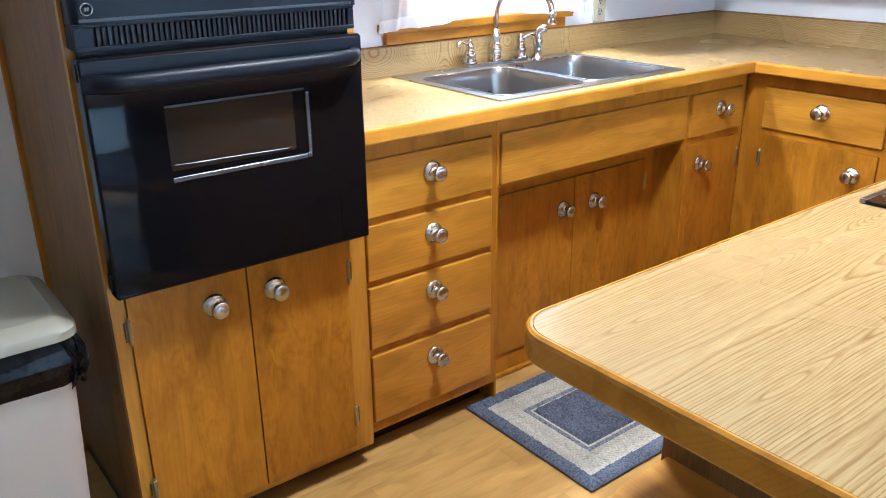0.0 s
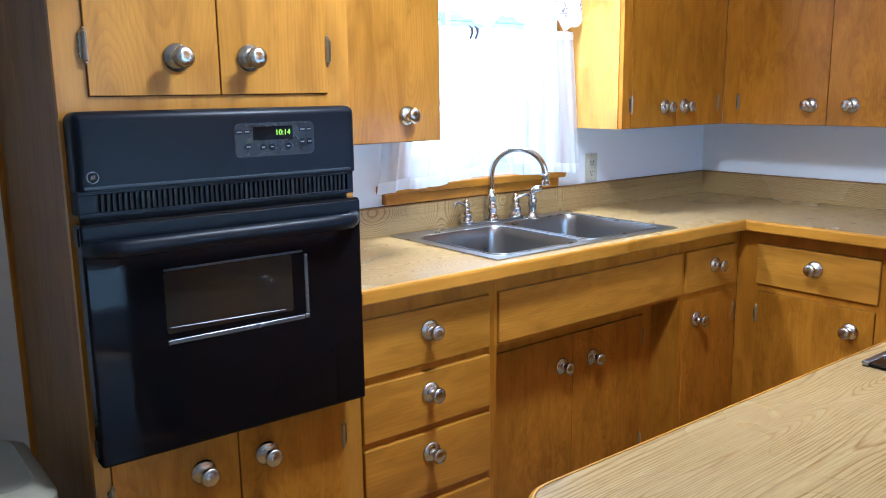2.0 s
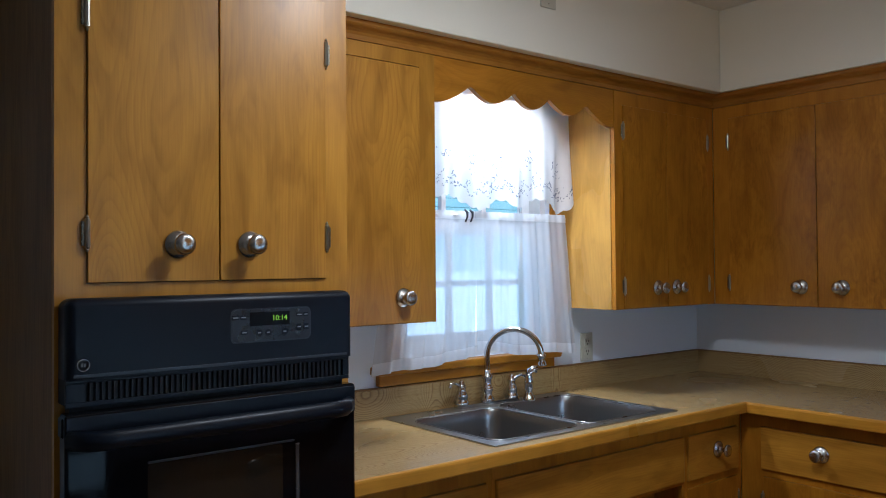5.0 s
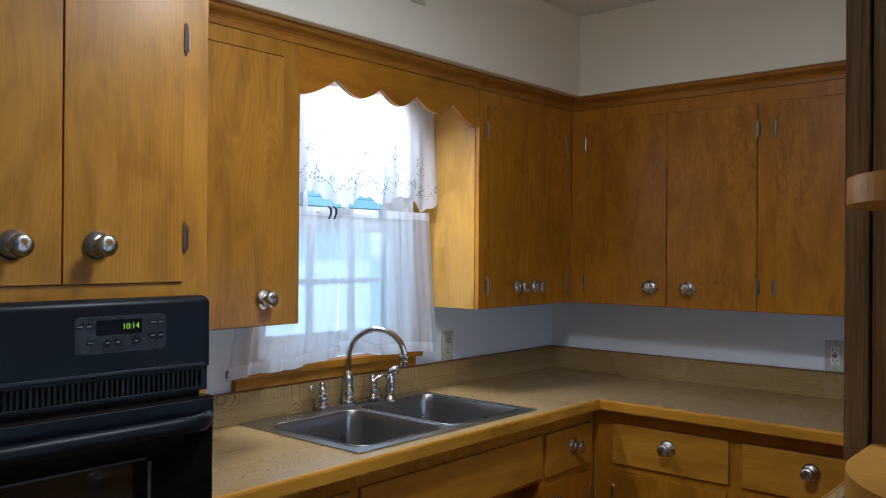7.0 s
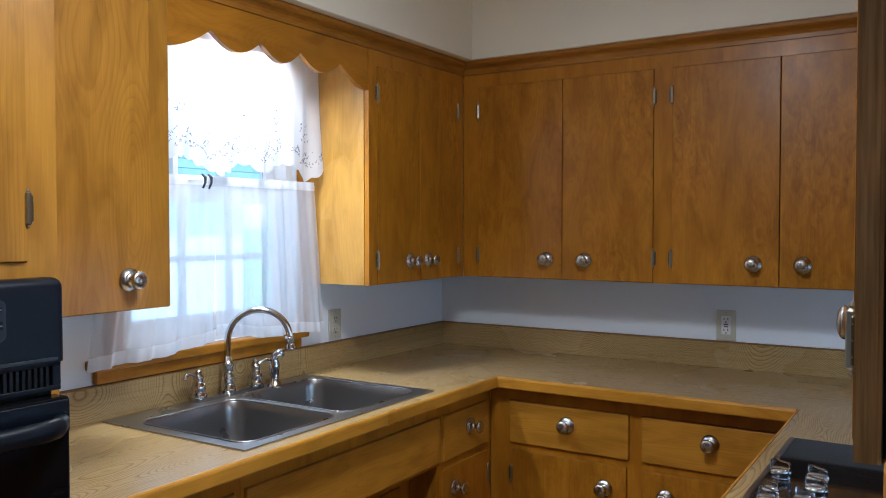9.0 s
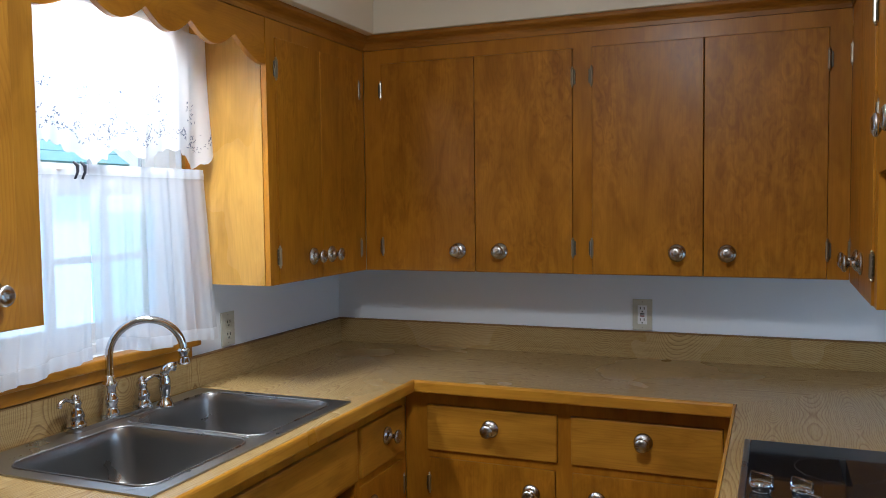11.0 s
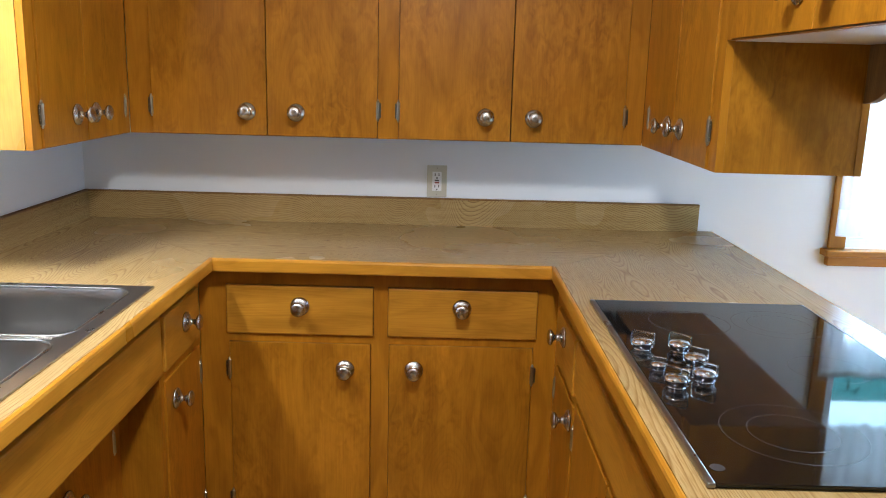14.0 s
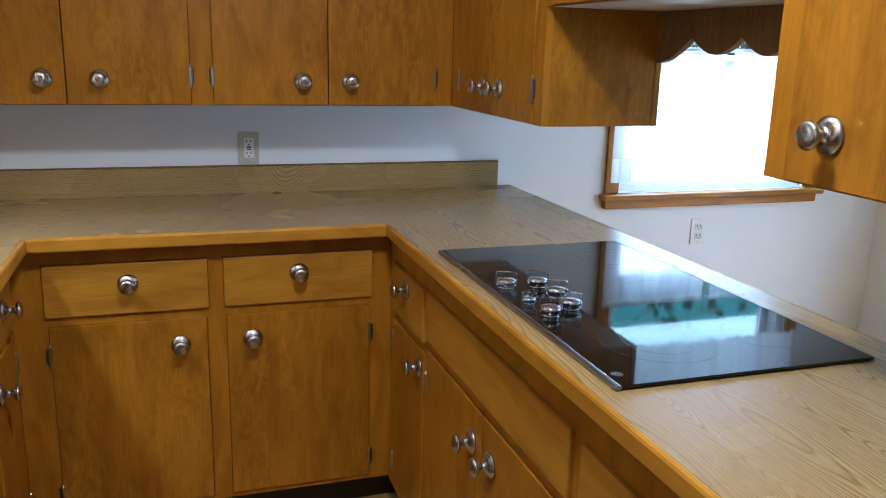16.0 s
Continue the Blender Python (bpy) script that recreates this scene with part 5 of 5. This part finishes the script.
def drape(axis, u_top, u_low, z_top, z_low, depth, folds, amp, wave_low, seed, nu=110, nz=26, v_from=0.0, v_to=1.0):
    """A hanging cloth: gathered at its top, folds opening downwards, a lower line given by wave_low(s)."""
    rng = random.Random(seed)
    ph = [rng.uniform(0, 6.28) for _ in range(4)]
    bm = bmesh.new()
    grid = []
    for j in range(nz + 1):
        v = v_from + (v_to - v_from) * j / nz
        row = []
        for i in range(nu + 1):
            s = i / nu
            u = (u_top[0] + (u_top[1] - u_top[0]) * s) * (1 - v) + (u_low[0] + (u_low[1] - u_low[0]) * s) * v
            zl = z_low + wave_low(s)
            z = z_top + (zl - z_top) * v
            a = amp * (0.35 + 0.65 * v)
            d = depth + a * (math.sin(folds * 6.283 * s + ph[0] + 0.8 * math.sin(3 * v + ph[1])) + 0.45 * math.sin(folds * 2.3 * 6.283 * s + ph[2] + v) + 0.25 * math.sin(folds * 0.6 * 6.283 * s + ph[3]))
            u += 0.004 * math.sin(folds * 6.283 * s * 1.5 + ph[3]) * v
            row.append(bm.verts.new((u, d, z) if axis == "x" else (d, u, z)))
        grid.append(row)
    for a, b in zip(grid, grid[1:]):
        for i in range(nu):
            bm.faces.new((a[i], a[i + 1], b[i + 1], b[i]))
    return bm


def flat_low(s):
    return 0.004 * math.sin(9 * s)


def curtain_rod(axis, u0, u1, z, depth, parent):
    a, b = ((u0, depth, z), (u1, depth, z)) if axis == "x" else ((depth, u0, z), (depth, u1, z))
    return part("curtain_rod", tube(bmesh.new(), [a, b], 0.0055, 10), WHITE_TRIM, parent, "thin white curtain rod", True)


cafe = thing("cafe_curtain", (-1.4, -0.05, 1.06), "sheer white cafe curtains, two gathered panels on a rod", "curtain")
curtain_rod("x", -1.80, -0.965, 1.597, -0.062, cafe)
PANELS = [(((-1.80, -1.42), (-1.880, -1.436), 1.612, 1.062, -0.068, 4.2, 0.0085, lambda s: 0.030 * s + 0.004 * math.sin(9 * s), 3), "left"),
          (((-1.44, -0.975), (-1.446, -0.915), 1.612, 1.075, -0.072, 5.5, 0.0095, lambda s: 0.040 * (1 - s) ** 2 + 0.005 * math.sin(11 * s), 5), "right")]
for args, _ in PANELS:
    panel = part("curtain_panel", drape("x", *args), SHEER, cafe, "", True)
    low_hem = (*args[:4], args[4] - 0.002, *args[5:])
    part("hem", drape("x", *low_hem, 110, 4, 0.93, 1.0), HEM, panel, "double-folded hem", True)
    part("heading", drape("x", *low_hem, 110, 3, 0.0, 0.055), HEM, panel, "gathered rod pocket", True)
for x in (-1.494, -1.470):
    bm = tube(bmesh.new(), [(x - 0.006, -0.084, 1.616), (x + 0.004, -0.088, 1.606), (x + 0.004, -0.088, 1.590), (x - 0.003, -0.085, 1.572)], [0.003, 0.005, 0.0035, 0.003], 8)
    part("clip", bm, BOW_DARK, cafe, "small dark curtain clip", True)

top_val = thing("curtain_valance", (-1.36, -0.05, 1.62), "white cotton valance embroidered with small grey-blue flowers", "curtain")
curtain_rod("x", -1.78, -0.945, 2.015, -0.050, top_val)


def scalloped_hem(count, deep, extra):
    def low(s):
        return extra(s) - deep * abs(math.sin(math.pi * count * s))
    return low


VAL_LOW = scalloped_hem(22, 0.010, lambda s: 0.055 - 0.050 * math.exp(-((s - 0.43) / 0.10) ** 2) - 0.045 * math.exp(-((s - 0.66) / 0.06) ** 2) - 0.050 * math.exp(-((s - 0.93) / 0.07) ** 2) - 0.03 * math.exp(-((s - 0.12) / 0.08) ** 2))
VAL_ARGS = ((-1.78, -0.955), (-1.79, -0.940), 2.03, 1.620, -0.072, 5.2, 0.0125)
part("cloth", drape("x", *VAL_ARGS, VAL_LOW, 11, 200, 30), COTTON, top_val, "", True)


def embroidery():
    """Small flower sprigs stitched on the valance: rows along the hem and clusters above it."""
    rng = random.Random(4)
    ref = drape("x", *VAL_ARGS, VAL_LOW, 11, 200, 30)
    ref.verts.ensure_lookup_table()
    pts = [v.co.copy() for v in ref.verts]
    ref.free()

    def at(s, v):
        return pts[round(v * 30) * 201 + round(s * 200)]
    bm = bmesh.new()

    def dot(p, r):
        vs = [bm.verts.new((p.x + r * math.cos(a), p.y - 0.0030, p.z + r * math.sin(a))) for a in (1.0472 * k for k in range(6))]
        bm.faces.new(vs)
    spots = []
    for k in range(12):
        s0 = 0.04 + k * 0.082
        for _ in range(9):
            spots.append((s0 + rng.gauss(0, 0.014), 0.80 + rng.gauss(0, 0.022)))
        if k % 2 == 0:
            for _ in range(13):
                spots.append((s0 + 0.03 + rng.gauss(0, 0.022), 0.60 + rng.gauss(0, 0.05)))
        for q in range(12):
            spots.append((s0 + 0.0068 * q, 0.865 + 0.022 * math.sin(q * 0.55)))
    for s, v in spots:
        s, v = min(0.995, max(0.005, s)), min(0.97, max(0.05, v))
        p = at(s, v) + Vector((rng.uniform(-0.004, 0.004), 0, rng.uniform(-0.006, 0.006)))
        for _ in range(3):
            dot(p + Vector((rng.uniform(-0.004, 0.004), 0, rng.uniform(-0.004, 0.004))), rng.uniform(0.0011, 0.0023))
    return bm


part("embroidery", embroidery(), STITCH, top_val, "grey-blue stitched flowers")

dine = thing("cafe_curtain", (-0.05, -3.28, 0.87), "sheer white cafe curtains at the dining window", "curtain")
curtain_rod("y", -3.80, -2.76, 1.46, -0.045, dine)
DINE_PANELS = [((-2.745, -3.24), (-2.742, -3.26), 1.47, 0.916, -0.046, 4.5, 0.008, flat_low, 8), ((-3.28, -3.81), (-3.27, -3.815), 1.47, 0.905, -0.050, 5.0, 0.008, flat_low, 9)]
for args in DINE_PANELS:
    panel = part("curtain_panel", drape("y", *args), SHEER, dine, "", True)
    front = (*args[:4], args[4] - 0.002, *args[5:])
    part("hem", drape("y", *front, 110, 5, 0.82, 1.0), HEM, panel, "double-folded hem", True)
    part("heading", drape("y", *front, 110, 3, 0.0, 0.055), HEM, panel, "gathered rod pocket", True)
dine_top = thing("curtain_valance", (-0.05, -3.28, 1.7), "white cotton valance at the dining window", "curtain")
curtain_rod("y", -3.80, -2.76, 2.045, -0.050, dine_top)
part("cloth", drape("y", (-2.78, -3.78), (-2.77, -3.79), 2.06, 1.665, -0.058, 6.0, 0.008, scalloped_hem(20, 0.010, lambda s: 0.0), 14, 160, 14), COTTON, dine_top, "", True)

# ---- ceiling light ----
fix = thing("ceiling_light", (*CEILING_LAMP, CEIL), "round opal glass ceiling light, switched on", "ceiling light")
at = Matrix.Translation((*CEILING_LAMP, CEIL))
part("base_ring", lathe(bmesh.new(), [(0.195, -0.0005), (0.20, -0.01), (0.195, -0.025), (0.18, -0.026)], at, 32), NICKEL, fix, "", True)
part("opal_dome", lathe(bmesh.new(), [(0.180, -0.0265), (0.172, -0.05), (0.125, -0.075), (0.085, -0.094), (0.03, -0.103), (0.004, -0.104)], at, 32), DOME_GLOW, fix, "lit white glass dome", True)
tube_fix = thing("valance_light", (-1.36, -0.17, 2.095), "slim white fluorescent fitting behind the valance board", "strip light")
part("housing", boxed(-1.60, -1.12, -0.23, -0.11, 2.090, 2.1265, 0.003), WHITE_TRIM, tube_fix)

# ---- bin ----


def build_bin():
    b = thing("trash_bin", (-3.24, -0.56, FLOOR), "beige plastic kitchen bin with a tan lid and black liner", "trash bin")
    cx, cy = -3.208, -0.470
    bm = bmesh.new()
    rows = []
    for hx, hy, z in ((0.125, 0.135, FLOOR + 0.001), (0.130, 0.140, FLOOR + 0.01), (0.158, 0.165, 0.545), (0.162, 0.169, 0.555), (0.150, 0.158, 0.555), (0.145, 0.153, 0.50)):
        rows.append([bm.verts.new((x, y, z)) for x, y in rounded(cx - hx, cx + hx, cy - hy, cy + hy, 0.045)])
    m = len(rows[0])
    for a, c in zip(rows, rows[1:]):
        for i in range(m):
            bm.faces.new((a[i], a[(i + 1) % m], c[(i + 1) % m], c[i]))
    bm.faces.new(rows[0][::-1])
    bm.faces.new(rows[-1])
    part("bin_body", bm, BIN_GREY, b, "", True)
    rng = random.Random(2)
    bm = bmesh.new()
    rows = []
    for hx, hy, z, w in ((0.166, 0.174, 0.488, 0.030), (0.176, 0.184, 0.520, 0.030), (0.178, 0.186, 0.548, 0.030), (0.172, 0.180, 0.576, 0.016), (0.164, 0.172, 0.598, 0.003)):
        row = []
        for x, y in rounded(cx - hx, cx + hx, cy - hy, cy + hy, 0.045, 14):
            row.append(bm.verts.new((x + rng.uniform(-0.3, 1) * w * (1 if x > cx else -1) * 0.5, y + rng.uniform(-0.3, 1) * w * (1 if y > cy else -1) * 0.5, z + (rng.uniform(-0.018, 0.018) if z < 0.51 else rng.uniform(-0.008, 0.008)))))
        rows.append(row)
    m = len(rows[0])
    for a, c in zip(rows, rows[1:]):
        for i in range(m):
            bm.faces.new((a[i], a[(i + 1) % m], c[(i + 1) % m], c[i]))
    part("bin_liner", bm, BAG_BLACK, b, "crumpled black liner folded over the rim")
    bm = bmesh.new()
    rows = []
    for hx, hy, z in ((0.164, 0.174, 0.592), (0.174, 0.184, 0.594), (0.174, 0.184, 0.612), (0.170, 0.180, 0.618), (0.150, 0.156, 0.634), (0.140, 0.145, 0.637), (0.132, 0.136, 0.632)):
        rows.append([bm.verts.new((x, y, z)) for x, y in rounded(cx - hx, cx + hx, cy - hy, cy + hy, 0.05)])
    m = len(rows[0])
    for a, c in zip(rows, rows[1:]):
        for i in range(m):
            bm.faces.new((a[i], a[(i + 1) % m], c[(i + 1) % m], c[i]))
    bm.faces.new(rows[-1])
    lid = part("lid", bm, LID_TAN, b, "tan plastic lid with a raised edge", True)
    lid.data.set_sharp_from_angle(angle=radians(35))


build_bin()

# ---- rug ----


def build_rug():
    x0, x1, y0, y1 = -1.920, -1.125, -1.095, -0.556
    z = FLOOR + 0.0035
    rug = thing("kitchen_rug", ((x0 + x1) / 2, (y0 + y1) / 2, z), "blue and cream bordered rug lying before the sink", "rug")
    part("backing", boxed(x0 - 0.003, x1 + 0.003, y0 - 0.003, y1 + 0.003, z, z + 0.004), RUG_BACK, rug)

    def band(a, b, material, name, top, lumps):
        rng = random.Random(int(a * 1000))
        bm = bmesh.new()

        def patch(px0, px1, py0, py1):
            step = 0.0075
            nx, ny = max(1, round((px1 - px0) / step)), max(1, round((py1 - py0) / step))
            g = []
            for j in range(ny + 1):
                row = []
                for i in range(nx + 1):
                    edge = i in (0, nx) or j in (0, ny)
                    jit = 0.0 if edge else 0.0022
                    row.append(bm.verts.new((px0 + (px1 - px0) * i / nx + rng.uniform(-jit, jit), py0 + (py1 - py0) * j / ny + rng.uniform(-jit, jit), z + 0.0045 + (0 if edge else top + rng.uniform(-lumps, lumps)))))
                g.append(row)
            for r1, r2 in zip(g, g[1:]):
                for i in range(nx):
                    bm.faces.new((r1[i], r1[i + 1], r2[i + 1], r2[i]))
        if b is None:
            patch(x0 + a, x1 - a, y0 + a, y1 - a)
        else:
            patch(x0 + a, x0 + b, y0 + a, y1 - a)
            patch(x1 - b, x1 - a, y0 + a, y1 - a)
            patch(x0 + b, x1 - b, y0 + a, y0 + b)
            patch(x0 + b, x1 - b, y1 - b, y1 - a)
        part(name, bm, material, rug, "", True)
    band(0.0, 0.046, RUG_BLUE, "outer_border", 0.009, 0.0025)
    band(0.046, 0.126, RUG_CREAM, "cream_border", 0.007, 0.0012)
    band(0.126, 0.142, RUG_GREY, "grey_line", 0.007, 0.001)
    band(0.142, 0.150, RUG_CREAM, "cream_line", 0.006, 0.001)
    band(0.150, None, RUG_BLUE, "blue_centre", 0.010, 0.0022)
    # the ribbed stitches of the cream border
    bm = bmesh.new()

    def rib(cx, cy, along_x, flip):
        """One slanted stitch of the herringbone border."""
        a = radians(40 * flip) if along_x else radians(90 + 40 * flip)
        m = Matrix.Translation((cx, cy, z + 0.0112)) @ Matrix.Rotation(a, 4, "Z") @ Matrix.Diagonal((0.0042, 0.026, 0.0046, 1))
        bmesh.ops.create_cube(bm, size=1.0, matrix=m)
    for k in range(52):
        for side_y in (y0 + 0.086, y1 - 0.086):
            for row, flip in ((-0.019, 1), (0.001, -1), (0.021, 1)):
                rib(x0 + 0.062 + k * (x1 - x0 - 0.124) / 51, side_y + row, True, flip)
    for k in range(31):
        for side_x in (x0 + 0.086, x1 - 0.086):
            for row, flip in ((-0.019, 1), (0.001, -1), (0.021, 1)):
                rib(side_x + row, y0 + 0.062 + k * (y1 - y0 - 0.124) / 30, False, flip)
    part("ribbed_stitches", bm, RUG_CREAM, rug)


build_rug()

# ---- outside ----
tagged(part("ground", boxed(-300, 300, -300, 300, -0.62, -0.60), LAWN), "level lawn outside the house", "ground", kind="structure")


def neighbour_house():
    h = thing("neighbour_house", (-1.0, 8.0, -0.6), "white sided house with a turquoise shingle roof beyond the window", "house")
    wall_part = part("wall", boxed(-7, 6, 7.5, 13.0, -0.6, 2.05), SIDING_WHITE, h)
    board = bake(boxed(-6.5, 6.5, -0.012, 0.004, 0.0, 0.175), name="siding_board")
    board.materials.append(SIDING_WHITE)
    for i in range(14):
        place("siding_board", board, wall_part, (-0.5, 7.495, -0.55 + i * 0.18), Matrix.Rotation(radians(-2), 4, "X"))
    roof = part("roof", slab(bmesh.new(), [(7.0, 1.95), (10.2, 4.2), (13.4, 1.95), (13.4, 2.1), (10.2, 4.38), (7.0, 2.1)], -7.3, 6.3, (1, 2, 0)), ROOF_TEAL, h)
    pitch = math.atan2(2.28, 3.2)
    row = bake(boxed(-6.8, 6.8, -0.03, 0.30, 0.0, 0.022), name="shingle_row")
    row.materials.append(ROOF_TEAL)
    for i in range(14):
        d = 0.02 + i * 0.27
        place("shingle_row", row, roof, (-0.5, 7.0 + d * math.cos(pitch), 2.105 + d * math.sin(pitch)), Matrix.Rotation(pitch - radians(3), 4, "X"))
    for x in (-5.4, -3.6):
        win = part("window", boxed(x - 0.5, x + 0.5, 7.44, 7.486, 0.5, 1.7), WHITE_TRIM, h)
        part("pane", boxed(x - 0.42, x + 0.42, 7.43, 7.4395, 0.58, 1.07), PANE_DARK, win)
        part("pane", boxed(x - 0.42, x + 0.42, 7.43, 7.4395, 1.11, 1.62), PANE_DARK, win)


neighbour_house()


def tree(at, height, spread, seed):
    rng = random.Random(seed)
    t = thing("tree", at, "leafy green tree in the yard outside", "tree", "yard trees")
    bm = bmesh.new()
    base = Vector(at)
    tube(bm, [base, base + Vector((0.05, 0.02, height * 0.3)), base + Vector((0.0, 0.08, height * 0.75))], [0.16, 0.12, 0.05], 9)
    tips = []
    for k in range(9):
        a = k * 2.4
        p0 = base + Vector((0.02, 0.03, height * rng.uniform(0.28, 0.65)))
        p1 = p0 + Vector((math.cos(a) * spread * 0.45, math.sin(a) * spread * 0.45, height * 0.12))
        p2 = p1 + Vector((math.cos(a + 0.3) * spread * 0.35, math.sin(a + 0.3) * spread * 0.35, height * 0.10))
        tube(bm, [p0, p1, p2], [0.05, 0.03, 0.012], 6)
        tips += [p1, p2, (p1 + p2) / 2]
    tips += [base + Vector((0, 0.08, height * 0.8)), base + Vector((0.2, 0, height * 0.9))]
    part("trunk", bm, BARK, t, "", True)
    verts, faces = [], []
    for _ in range(3600):
        c = rng.choice(tips) + Vector([rng.gauss(0, spread * 0.17) for _ in range(3)])
        s = rng.uniform(0.06, 0.12)
        q = Euler((rng.uniform(0, 6), rng.uniform(0, 6), rng.uniform(0, 6))).to_matrix()
        i = len(verts)
        verts += [c + q @ Vector(v) * s for v in ((-1, 0, 0), (0, -0.45, 0.08), (1, 0, 0), (0, 0.45, 0.08))]
        faces.append((i, i + 1, i + 2, i + 3))
    me = bpy.data.meshes.new("crown")
    me.from_pydata(verts, [], faces)
    me.materials.append(LEAF)
    crown = new("crown", me)
    crown.parent = t
    crown.location = -Vector(at)


tree((5.5, -4.9, -0.6), 3.6, 2.0, 1)
tree((6.5, -2.2, -0.6), 3.9, 2.2, 2)
tree((6.0, -7.4, -0.6), 4.4, 2.4, 3)


# Added house, out of direct view: its roof turns the cooktop's reflection turquoise.
def reflected_house():
    h = thing("neighbour_house", (10.5, -5.0, -0.6), "added tall white house, its turquoise roof tinting the cooktop reflection", "house")
    part("wall", boxed(8.6, 15.0, -12.0, 2.0, -0.6, 4.25), SIDING_WHITE, h)
    roof = part("roof", slab(bmesh.new(), [(8.1, 4.05), (11.8, 8.6), (15.5, 4.05), (15.5, 4.2), (11.8, 8.78), (8.1, 4.2)], -12.4, 2.4, (0, 2, 1)), ROOF_DEEP, h)
    pitch = math.atan2(4.58, 3.7)
    row = bake(boxed(-0.03, 0.33, -7.3, 7.3, 0.0, 0.022), name="shingle_row")
    row.materials.append(ROOF_DEEP)
    for i in range(19):
        d = 0.02 + i * 0.30
        place("shingle_row", row, roof, (8.1 + d * math.cos(pitch), -5.0, 4.205 + d * math.sin(pitch)), Matrix.Rotation(radians(3) - pitch, 4, "Y"))
    for y in (-7.5, -4.2, -0.9):
        win = part("window", boxed(8.55, 8.592, y - 0.5, y + 0.5, 2.2, 3.5), WHITE_TRIM, h)
        part("pane", boxed(8.54, 8.549, y - 0.42, y + 0.42, 2.28, 2.82), PANE_DARK, win)
        part("pane", boxed(8.54, 8.549, y - 0.42, y + 0.42, 2.86, 3.42), PANE_DARK, win)


reflected_house()

# ---- floor, laid last ----
FLOOR_MAT = wood("floor_plank_wood", (0.42, 0.245, 0.072), 0, period=0.3, rings=90.0, contrast=0.16, rough=0.32, coat=0.15)
floor = tagged(part("floor", boxed(XW - T, XE + T, YS - T, T, FLOOR - 0.1, FLOOR - 0.0035), FLOOR_MAT), "honey-coloured wood plank floor", "floor", kind="structure")
PW, PL = 0.088, 0.62
planks = {}
rest = bmesh.new()
rng = random.Random(12)
row = 0
y = YS + 0.004
me = bake(boxed(0.0002, PL - 0.0002, 0.0002, PW - 0.0002, -0.003, 0.0), name="plank")
me.materials.append(FLOOR_MAT)
while y < -0.0:
    x = XW - rng.uniform(0, PL)
    while x < XE:
        near = -3.6 < x < -0.8 and -1.75 < y < -0.42
        if near:
            ob = new("plank", me)
            ob.parent = floor
            ob.location = (x, y, FLOOR)
        else:
            box(rest, max(x, XW) + 0.0004, min(x + PL, XE) - 0.0004, y + 0.0004, min(y + PW, -0.001) - 0.0004, FLOOR - 0.003, FLOOR)
        x += PL
    y += PW
tagged(part("far_planks", rest, FLOOR_MAT, floor), "honey-coloured wood planks", "", "", "stuff")
